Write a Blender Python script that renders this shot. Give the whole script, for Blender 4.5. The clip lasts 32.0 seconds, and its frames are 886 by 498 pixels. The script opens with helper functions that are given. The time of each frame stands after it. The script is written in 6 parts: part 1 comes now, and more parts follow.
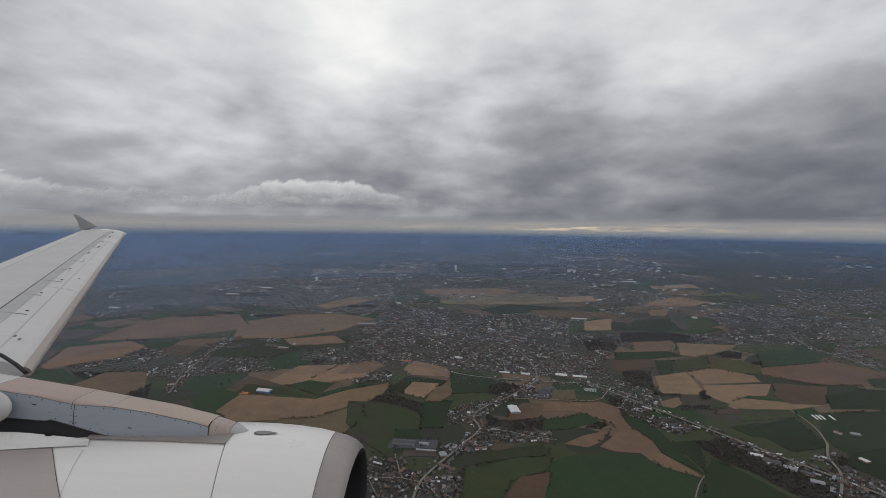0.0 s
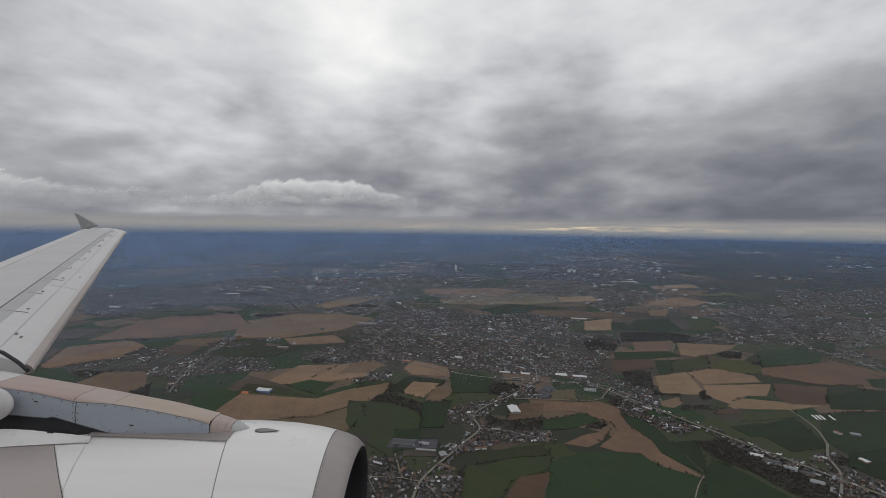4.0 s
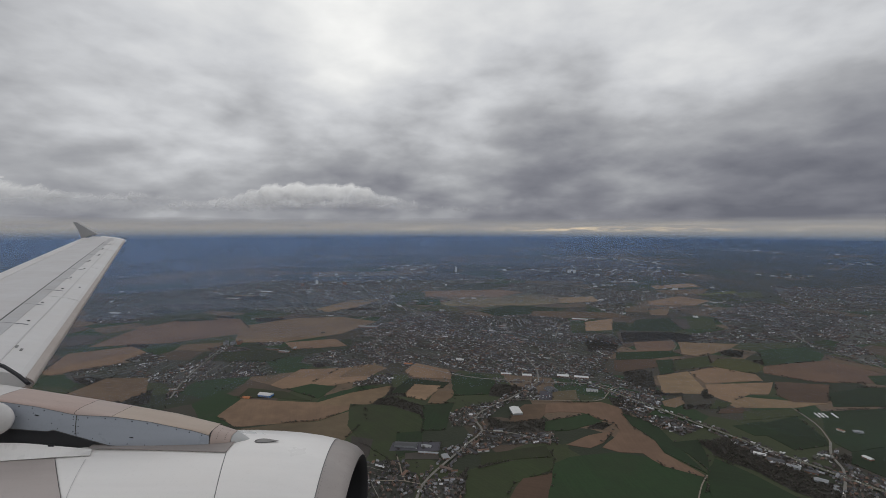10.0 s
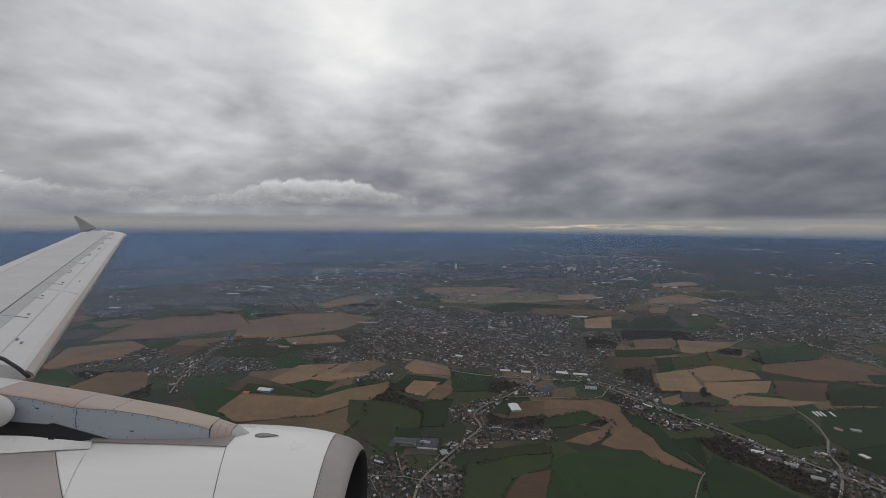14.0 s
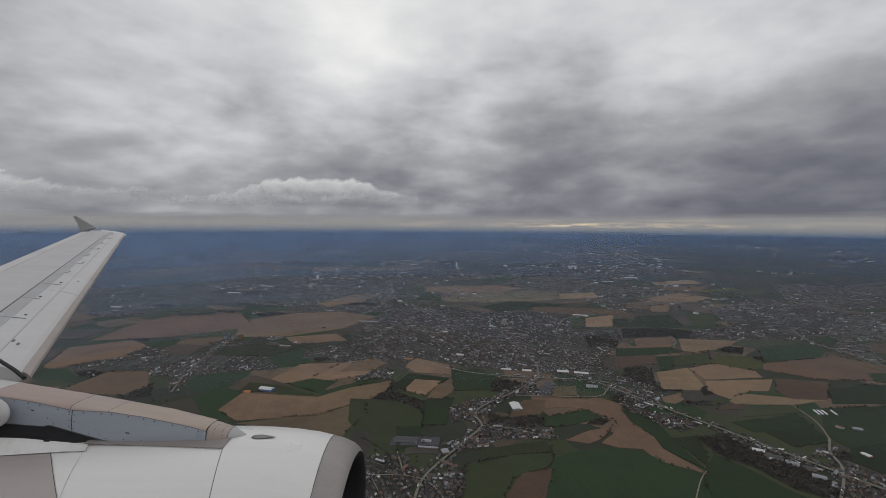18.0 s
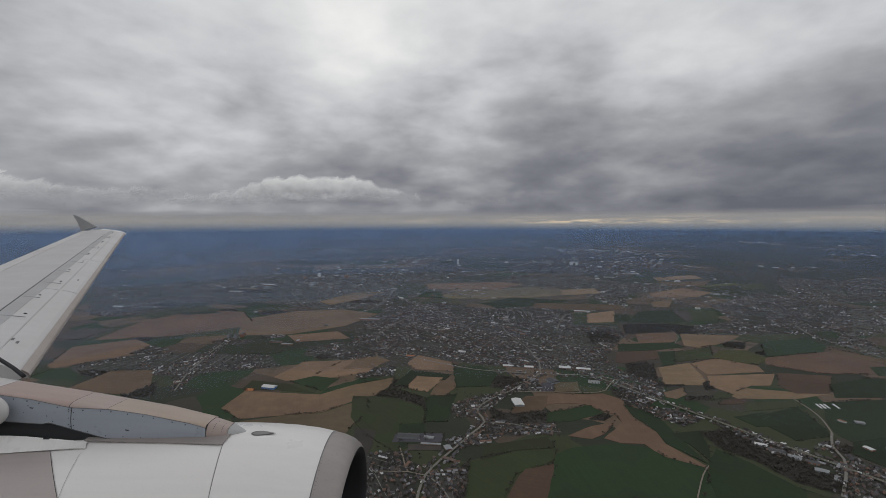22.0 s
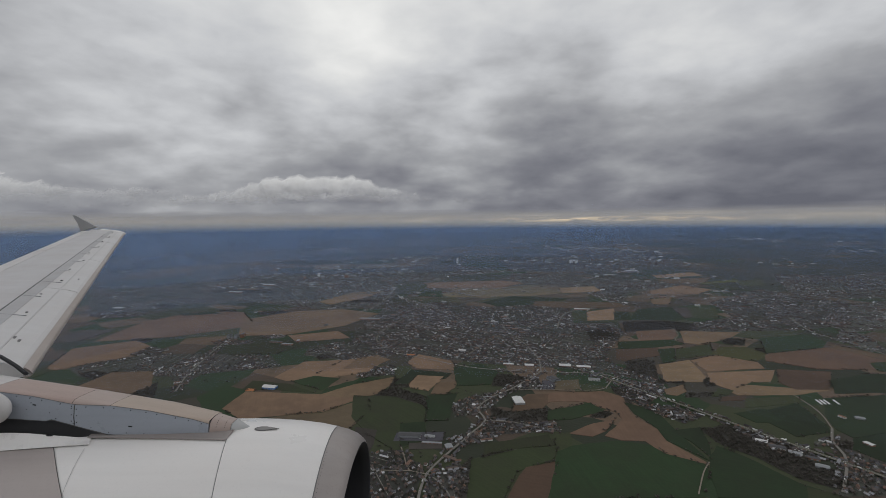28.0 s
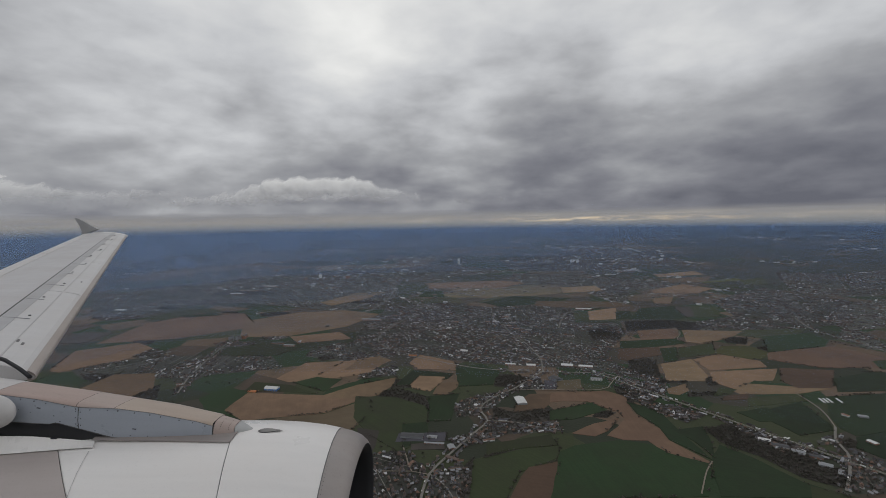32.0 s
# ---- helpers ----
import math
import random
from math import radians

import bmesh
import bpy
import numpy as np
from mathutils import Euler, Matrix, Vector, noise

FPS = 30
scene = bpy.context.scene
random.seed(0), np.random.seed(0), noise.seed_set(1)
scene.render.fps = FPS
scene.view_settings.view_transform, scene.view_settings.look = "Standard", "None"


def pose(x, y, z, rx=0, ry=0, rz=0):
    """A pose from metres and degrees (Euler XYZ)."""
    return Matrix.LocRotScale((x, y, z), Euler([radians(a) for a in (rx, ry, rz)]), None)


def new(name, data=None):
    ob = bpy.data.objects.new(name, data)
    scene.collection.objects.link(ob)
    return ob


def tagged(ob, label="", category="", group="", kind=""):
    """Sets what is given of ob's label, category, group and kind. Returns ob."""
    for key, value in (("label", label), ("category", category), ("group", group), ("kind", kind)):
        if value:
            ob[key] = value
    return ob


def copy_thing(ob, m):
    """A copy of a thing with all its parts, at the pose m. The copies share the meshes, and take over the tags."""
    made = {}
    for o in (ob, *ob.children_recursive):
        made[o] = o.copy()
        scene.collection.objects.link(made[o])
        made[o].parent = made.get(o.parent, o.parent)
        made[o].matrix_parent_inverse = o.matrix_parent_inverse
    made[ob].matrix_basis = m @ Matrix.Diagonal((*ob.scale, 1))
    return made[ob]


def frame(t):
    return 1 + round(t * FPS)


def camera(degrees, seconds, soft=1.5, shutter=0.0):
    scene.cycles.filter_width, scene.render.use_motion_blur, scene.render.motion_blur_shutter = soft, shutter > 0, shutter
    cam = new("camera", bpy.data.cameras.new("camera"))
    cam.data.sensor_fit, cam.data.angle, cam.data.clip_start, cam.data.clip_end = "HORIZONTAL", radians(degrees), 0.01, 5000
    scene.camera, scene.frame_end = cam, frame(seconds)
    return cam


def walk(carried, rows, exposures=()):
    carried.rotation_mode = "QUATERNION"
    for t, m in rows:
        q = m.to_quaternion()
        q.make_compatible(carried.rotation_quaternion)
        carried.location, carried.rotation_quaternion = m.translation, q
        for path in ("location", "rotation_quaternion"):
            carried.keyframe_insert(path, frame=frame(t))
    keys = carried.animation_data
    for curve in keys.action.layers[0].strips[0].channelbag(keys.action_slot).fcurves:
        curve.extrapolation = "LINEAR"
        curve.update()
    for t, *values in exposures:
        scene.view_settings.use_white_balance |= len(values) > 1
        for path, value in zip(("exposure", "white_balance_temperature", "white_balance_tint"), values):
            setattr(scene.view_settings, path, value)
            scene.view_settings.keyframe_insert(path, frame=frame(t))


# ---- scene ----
cam = camera(90.0, 32.0, soft=0.8)
# The camera is held at a cabin window. It rides with the aircraft, so it keeps its place beside the wing
# and only sways and turns a little. The country below is built at one eighth of its size, 88 m down.
EYE = (230.6, 14.5, 88.0)
AIRCRAFT = (-3.72, 0.55, 2.35)
# t, yaw, pitch, roll, and the sway of the camera in centimetres
ROWS = [
    (0, 2.37, -2.81, -0.64, -4.4, -0.6, -4.8),
    (0.5, 2.40, -2.81, -0.67, -5.0, -0.6, -4.1),
    (1, 2.48, -2.79, -0.65, -4.8, 0.1, -5.2),
    (1.5, 2.47, -2.83, -0.69, -5.1, -0.1, -5.0),
    (2, 2.54, -2.82, -0.68, -4.9, -0.5, -5.2),
    (2.5, 2.54, -2.75, -0.57, -4.6, -0.6, -4.5),
    (3, 2.49, -2.80, -0.68, -5.3, -0.2, -6.2),
    (3.5, 2.42, -2.84, -0.70, -4.7, -1.4, -6.2),
    (5.5, 2.32, -2.81, -0.74, -4.7, -2.3, -5.9),
    (6, 2.24, -2.76, -0.75, -4.7, -1.7, -5.5),
    (6.5, 2.12, -2.74, -0.66, -3.9, -3.5, -4.5),
    (7, 2.01, -2.77, -0.74, -4.3, -3.2, -4.7),
    (7.5, 1.92, -2.56, -0.50, -3.6, -3.1, -2.3),
    (8, 1.92, -2.47, -0.33, -3.1, -3.3, -0.6),
    (8.5, 2.04, -2.49, -0.30, -3.2, -2.6, -1.4),
    (9, 2.18, -2.45, -0.05, -2.1, -3.2, 0.3),
    (9.5, 2.25, -2.37, 0.18, -1.3, -3.8, 3.0),
    (10, 2.35, -2.57, 0.01, -1.3, -4.5, 0.7),
    (10.5, 2.30, -2.84, -0.33, -2.6, -4.8, -1.3),
    (11, 2.15, -2.97, -0.47, -2.8, -5.7, -1.6),
    (11.5, 2.07, -2.99, -0.48, -2.3, -4.8, -2.0),
    (12, 2.07, -2.93, -0.30, -0.6, -4.8, 0.3),
    (12.5, 2.15, -2.82, -0.13, -0.6, -3.7, 1.1),
    (13, 2.24, -2.84, -0.13, -1.1, -4.0, 0.8),
    (13.5, 2.37, -2.94, -0.25, -2.2, -3.5, 0.0),
    (14, 2.37, -3.00, -0.36, -2.7, -3.2, -0.5),
    (14.5, 2.33, -3.13, -0.60, -2.9, -3.8, -0.9),
    (16.5, 2.11, -3.23, -0.96, -1.3, -2.7, -2.2),
    (17, 2.17, -3.17, -0.67, -0.4, -2.0, -0.5),
    (17.5, 2.35, -3.10, -0.40, -0.2, -0.0, 0.0),
    (18, 2.47, -3.15, -0.25, 0.3, 0.2, 0.7),
    (18.5, 2.50, -3.20, -0.08, 0.9, -0.4, 1.0),
    (19, 2.60, -3.36, -0.16, 0.7, 0.8, 0.2),
    (19.5, 2.50, -3.51, -0.29, 0.7, 0.8, -1.0),
    (20, 2.36, -3.69, -0.36, 0.6, 0.2, -1.5),
    (20.5, 2.29, -3.72, -0.35, 0.8, 1.0, -2.5),
    (21, 2.30, -3.63, -0.12, 1.8, 0.8, -1.6),
    (21.5, 2.38, -3.57, 0.09, 1.6, 1.9, -1.7),
    (22, 2.59, -3.53, 0.21, 2.1, 3.1, -2.1),
    (22.5, 2.69, -3.63, 0.16, 1.1, 3.8, -3.7),
    (23, 2.80, -3.72, 0.03, 0.2, 4.7, -5.9),
    (23.5, 2.74, -3.86, -0.04, 0.5, 4.0, -7.6),
    (24, 2.54, -3.86, 0.05, 0.1, 4.5, -7.9),
    (24.5, 2.32, -3.78, 0.13, 1.1, 3.2, -7.2),
    (25, 2.23, -3.66, 0.36, 2.2, 2.8, -5.2),
    (25.5, 2.24, -3.54, 0.59, 2.9, 3.0, -3.7),
    (27.5, 2.57, -3.60, 0.72, -0.2, 3.1, -5.7),
    (28, 2.50, -3.66, 0.63, -0.2, 2.9, -6.7),
    (28.5, 2.37, -3.58, 0.83, 0.4, 2.8, -5.5),
    (29, 2.30, -3.47, 0.95, 1.0, 2.5, -4.0),
    (29.5, 2.37, -3.37, 1.15, 1.5, 2.9, -3.1),
    (30, 2.54, -3.24, 1.39, 1.2, 4.2, -2.1),
    (30.5, 2.73, -3.24, 1.46, 0.5, 4.9, -2.8),
    (31, 2.78, -3.32, 1.36, -0.6, 4.7, -4.0),
    (31.5, 2.78, -3.43, 1.20, -0.3, 3.5, -4.3),
    (32, 2.62, -3.61, 0.98, -1.5, 3.0, -6.2),
]
walk(cam, [(t, pose(EYE[0] + 0.01 * dx, EYE[1] + 0.01 * dy, EYE[2] + 0.01 * dz, 90 + pitch, roll, yaw)) for t, yaw, pitch, roll, dx, dy, dz in ROWS],
     exposures=((0, 0.1), (12, 0.06), (17, 0.0), (32, -0.05)))

# ---- sky light: an overcast day, the light comes down through the cloud deck ----
world = bpy.data.worlds.new("overcast")
scene.world = world
world.use_nodes = True
wn = world.node_tree
sky = wn.nodes.new("ShaderNodeTexSky")
sky.sky_type, sky.sun_disc = "NISHITA", False
sky.sun_elevation, sky.sun_rotation = radians(28), radians(25)
wn.links.new(sky.outputs[0], wn.nodes["Background"].inputs[0])
wn.nodes["Background"].inputs[1].default_value = 0.08

CENTRE = Vector((210, 0, 0))


# ---- materials ----
class Nodes:
    """A short way to write node materials."""

    def __init__(self, name, roughness=0.9, metallic=0.0):
        self.mat = bpy.data.materials.new(name)
        self.mat.use_nodes = True
        self.tree = self.mat.node_tree
        self.bsdf = self.tree.nodes["Principled BSDF"]
        self.out = self.tree.nodes["Material Output"]
        self.bsdf.inputs["Roughness"].default_value = roughness
        self.bsdf.inputs["Metallic"].default_value = metallic

    def node(self, kind, **values):
        n = self.tree.nodes.new("ShaderNode" + kind)
        for key, value in values.items():
            n.inputs[key.replace("_", " ")].default_value = value
        return n

    def link(self, a, b):
        self.tree.links.new(a, b)

    def place(self):
        return self.node("NewGeometry").outputs["Position"]

    def own(self):
        return self.node("TexCoord").outputs["Object"]

    def noise(self, scale, detail=4.0, vector=None, rough=0.55, distort=0.0):
        n = self.node("TexNoise", Scale=scale, Detail=detail, Roughness=rough, Distortion=distort)
        self.link(vector if vector else self.place(), n.inputs["Vector"])
        return n.outputs["Fac"]

    def ramp(self, fac, *stops):
        n = self.node("ValToRGB")
        r = n.color_ramp
        while len(r.elements) < len(stops):
            r.elements.new(0.5)
        for e, (p, c) in zip(r.elements, stops):
            e.position, e.color = p, (*c, 1) if len(c) == 3 else c
        self.link(fac, n.inputs["Fac"])
        return n.outputs["Color"]

    def mix(self, fac, a, b, blend="MIX"):
        n = self.tree.nodes.new("ShaderNodeMix")
        n.data_type, n.blend_type = "RGBA", blend
        for slot, value in ((0, fac), (6, a), (7, b)):
            if hasattr(value, "is_output"):
                self.link(value, n.inputs[slot])
            elif slot == 0:
                n.inputs[0].default_value = value
            else:
                n.inputs[slot].default_value = (*value, 1)
        return n.outputs[2]

    def math(self, op, a, b=0.5, c=0.5, clamp=False):
        n = self.tree.nodes.new("ShaderNodeMath")
        n.operation, n.use_clamp = op, clamp
        for i, value in enumerate((a, b, c)):
            if hasattr(value, "is_output"):
                self.link(value, n.inputs[i])
            else:
                n.inputs[i].default_value = value
        return n.outputs[0]

    def span(self, value, lo, hi, a=0.0, b=1.0):
        n = self.node("MapRange")
        for i, v in ((1, lo), (2, hi), (3, a), (4, b)):
            n.inputs[i].default_value = v
        self.link(value, n.inputs[0])
        return n.outputs[0]

    def axis(self, which, vector=None):
        n = self.node("SeparateXYZ")
        self.link(vector if vector else self.place(), n.inputs[0])
        return n.outputs[which]

    def stretch(self, scale, vector=None):
        n = self.node("Mapping")
        n.inputs["Scale"].default_value = scale
        self.link(vector if vector else self.place(), n.inputs["Vector"])
        return n.outputs[0]

    def bump(self, height, strength=0.3, distance=0.1):
        n = self.node("Bump", Strength=strength, Distance=distance)
        self.link(height, n.inputs["Height"])
        self.link(n.outputs[0], self.bsdf.inputs["Normal"])

    def colour(self, c):
        if hasattr(c, "is_output"):
            self.link(c, self.bsdf.inputs["Base Color"])
        else:
            self.bsdf.inputs["Base Color"].default_value = (*c, 1)
        return self.mat


def island(m):
    return m.node("NewGeometry").outputs["Random Per Island"]


def each(m):
    return m.node("ObjectInfo").outputs["Random"]


def shade(c, k):
    return tuple(min(1.0, v * k) for v in c)


def field_material(name, c, furrow, streak=0.14, step=1.1):
    """Tilled or sown land: drill lines along the field, damp patches, a tint of its own for each field."""
    m = Nodes(name, 0.95)
    turn = m.node("VectorRotate")
    turn.rotation_type = "Z_AXIS"
    m.link(m.place(), turn.inputs["Vector"])
    m.link(m.math("MULTIPLY", each(m), 3.1416), turn.inputs["Angle"])
    lines = m.noise(1.0, 3, m.stretch((step, 0.03, 1.0), turn.outputs[0]))
    damp = m.noise(0.05, 6)
    grain = m.noise(0.9, 3)
    wide = m.noise(0.022, 4)
    tone = m.mix(m.span(lines, 0.35, 0.65), shade(c, 1 - streak * 0.5), shade(c, 1 + streak * 0.5))
    tone = m.mix(m.span(damp, 0.42, 0.7, 0, 0.75), tone, shade(furrow, 1.0))
    tone = m.mix(m.span(grain, 0.3, 0.7, 0, 0.35), tone, shade(c, 0.7))
    tone = m.mix(m.span(wide, 0.40, 0.66, 0, 0.6), tone, shade(furrow, 0.72))
    tone = m.mix(m.span(m.noise(0.16, 5), 0.45, 0.7, 0, 0.4), tone, shade(c, 1.18))
    low = m.node("HueSaturation")
    m.link(m.span(m.math("FRACT", m.math("MULTIPLY", each(m), 7.31)), 0, 1, 0.70, 1.22), low.inputs["Value"])
    m.link(m.span(m.math("FRACT", m.math("MULTIPLY", each(m), 3.77)), 0, 1, 0.488, 0.512), low.inputs["Hue"])
    m.link(tone, low.inputs["Color"])
    m.bump(grain, 0.3, 0.15)
    return m.colour(low.outputs[0])


def plain(name, c, roughness=0.8, metallic=0.0, wear=0.25, scale=2.0):
    m = Nodes(name, roughness, metallic)
    spots = m.noise(scale, 5)
    fine = m.noise(scale * 9, 3)
    tone = m.mix(m.span(spots, 0.35, 0.7, 0, wear), c, shade(c, 0.55))
    tone = m.mix(m.span(fine, 0.4, 0.7, 0, wear * 0.5), tone, shade(c, 1.15))
    return m.colour(tone)


def water_material():
    m = Nodes("river_water", 0.3)
    m.bump(m.noise(1.2, 3), 0.15, 0.05)
    return m.colour((0.05, 0.055, 0.05))


WATER = water_material()


FIELD = {
    "plough": field_material("ploughed_soil", (0.262, 0.172, 0.106), (0.200, 0.130, 0.082)),
    "brown": field_material("dark_soil", (0.135, 0.087, 0.053), (0.100, 0.067, 0.043)),
    "stubble": field_material("stubble", (0.190, 0.145, 0.086), (0.140, 0.110, 0.064)),
    "green": field_material("winter_crop", (0.020, 0.043, 0.0135), (0.026, 0.036, 0.015), 0.24),
    "olive": field_material("rough_grass", (0.041, 0.054, 0.019), (0.043, 0.041, 0.023), 0.24),
    "lime": field_material("young_crop", (0.085, 0.088, 0.026), (0.082, 0.099, 0.035), 0.10),
    "litter": field_material("woodland_floor", (0.070, 0.063, 0.054), (0.056, 0.051, 0.043), 0.2, 0.3),
    "garden": field_material("town_gardens", (0.090, 0.086, 0.078), (0.040, 0.054, 0.030), 0.3, 0.6),
    "water": WATER,
    "yard": plain("paved_yard", (0.082, 0.078, 0.093), 0.9, wear=0.35, scale=0.3),
    "fallow": field_material("fallow_soil", (0.078, 0.066, 0.056), (0.058, 0.051, 0.044)),
    "rows": field_material("tree_nursery", (0.082, 0.058, 0.052), (0.044, 0.042, 0.035), 1.1, 0.5),
}


def ground_material():
    m = Nodes("open_country", 0.95)
    wobble = m.node("TexNoise", Scale=0.02, Detail=3.0)
    m.link(m.place(), wobble.inputs["Vector"])
    bent = m.node("VectorMath")
    bent.operation = "MULTIPLY_ADD"
    m.link(wobble.outputs["Color"], bent.inputs[0])
    bent.inputs[1].default_value = (22, 22, 0)
    m.link(m.place(), bent.inputs[2])
    cell = m.node("TexVoronoi", Scale=0.034)
    cell.voronoi_dimensions = "2D"
    m.link(bent.outputs[0], cell.inputs["Vector"])
    pick = m.axis(0, cell.outputs["Color"])
    land = m.ramp(pick, (0.0, (0.032, 0.038, 0.022)), (0.16, (0.024, 0.050, 0.017)), (0.40, (0.050, 0.060, 0.026)), (0.58, (0.060, 0.052, 0.040)), (0.70, (0.095, 0.068, 0.050)), (0.84, (0.160, 0.110, 0.075)))
    land.node.color_ramp.interpolation = "CONSTANT"
    scrub = m.noise(0.05, 6)
    land = m.mix(m.span(scrub, 0.52, 0.72, 0, 0.7), land, (0.042, 0.046, 0.029))
    plot = m.node("TexVoronoi", Scale=0.0115)
    plot.voronoi_dimensions = "2D"
    m.link(bent.outputs[0], plot.inputs["Vector"])
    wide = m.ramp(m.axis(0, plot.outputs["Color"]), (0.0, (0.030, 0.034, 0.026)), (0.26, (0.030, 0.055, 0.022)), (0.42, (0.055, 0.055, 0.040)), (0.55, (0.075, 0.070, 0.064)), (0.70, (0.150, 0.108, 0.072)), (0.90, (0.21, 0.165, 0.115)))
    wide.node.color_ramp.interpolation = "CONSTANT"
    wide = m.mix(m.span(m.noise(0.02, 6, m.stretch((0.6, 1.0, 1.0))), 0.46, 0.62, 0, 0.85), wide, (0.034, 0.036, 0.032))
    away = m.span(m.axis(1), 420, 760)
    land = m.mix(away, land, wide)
    # the large woods in the east
    east = m.span(m.math("SUBTRACT", m.axis(0), m.math("MULTIPLY", m.axis(1), 0.40)), 150, 400)
    east = m.math("MULTIPLY", m.math("MULTIPLY", east, away), m.span(m.noise(0.009, 4), 0.36, 0.52))
    land = m.mix(east, land, (0.026, 0.031, 0.024))
    grain = m.noise(0.8, 4)
    land = m.mix(m.span(grain, 0.4, 0.8, 0, 0.35), land, (0.034, 0.040, 0.026))
    m.bump(grain, 0.5, 0.3)
    return m.colour(land)


GROUND = ground_material()


def varied(name, stops, roughness=0.85, by=island, grime=0.35):
    """One material for many like pieces, each with a tint of its own."""
    m = Nodes(name, roughness)
    tone = m.ramp(by(m), *stops)
    tone.node.color_ramp.interpolation = "CONSTANT"
    dirt = m.noise(1.3, 4)
    return m.colour(m.mix(m.span(dirt, 0.4, 0.75, 0, grime), tone, (0.05, 0.045, 0.04)))


WALLS = ((0.0, (0.14, 0.11, 0.095)), (0.3, (0.20, 0.175, 0.16)), (0.5, (0.34, 0.33, 0.315)), (0.62, (0.17, 0.13, 0.11)), (0.82, (0.48, 0.47, 0.45)), (0.955, (0.85, 0.85, 0.84)))
ROOFS = ((0.0, (0.07, 0.066, 0.072)), (0.22, (0.125, 0.105, 0.10)), (0.42, (0.16, 0.115, 0.095)), (0.56, (0.125, 0.125, 0.135)), (0.76, (0.22, 0.13, 0.095)), (0.85, (0.34, 0.345, 0.36)), (0.975, (0.70, 0.70, 0.71)))
WALL_STUFF = varied("house_walls", WALLS)
ROOF_STUFF = varied("house_roofs", ROOFS)
HALL_STUFF = varied("far_hall_roofs", ((0.0, (0.16, 0.155, 0.15)), (0.25, (0.34, 0.33, 0.31)), (0.45, (0.26, 0.17, 0.13)), (0.62, (0.45, 0.45, 0.45)), (0.90, (0.75, 0.75, 0.74))), grime=0.2)
WALL_EACH = varied("house_wall", WALLS, by=each)
ROOF_EACH = varied("house_roof", ROOFS, by=each)
TREES = ((0.0, (0.095, 0.084, 0.073)), (0.3, (0.080, 0.071, 0.062)), (0.55, (0.105, 0.091, 0.078)), (0.80, (0.055, 0.057, 0.038)), (0.92, (0.032, 0.046, 0.026)), (0.985, (0.085, 0.088, 0.046)))
TWIG_STUFF = varied("bare_twigs", TREES, 0.95, grime=0.2)
TWIG_EACH = varied("tree_crown", TREES, 0.95, by=each, grime=0.2)
BARK = plain("bark", (0.07, 0.055, 0.042), 0.95)
ASPHALT = plain("asphalt", (0.16, 0.155, 0.15), 0.9, wear=0.3, scale=0.4)
CONCRETE = plain("concrete_road", (0.225, 0.21, 0.185), 0.9, wear=0.3, scale=0.3)
TRACK = plain("gravel_track", (0.27, 0.23, 0.185), 0.95, wear=0.35, scale=0.5)
SHEET_WHITE = plain("white_sheet_roof", (0.68, 0.68, 0.665), 0.6, wear=0.2, scale=0.6)
SHEET_GREY = plain("grey_sheet_roof", (0.30, 0.31, 0.32), 0.6, wear=0.3, scale=0.6)
SHEET_DARK = plain("dark_felt_roof", (0.09, 0.09, 0.095), 0.8, wear=0.3, scale=0.6)
BRICK = plain("brick_wall", (0.30, 0.17, 0.12), 0.85, wear=0.3)
BLUE = plain("blue_cladding", (0.10, 0.22, 0.50), 0.5, wear=0.2)
ORANGE = plain("orange_clay", (0.48, 0.19, 0.08), 0.9, wear=0.25, scale=0.8)
GREENHOUSE = plain("greenhouse_film", (0.82, 0.83, 0.82), 0.35, wear=0.12, scale=1.0)


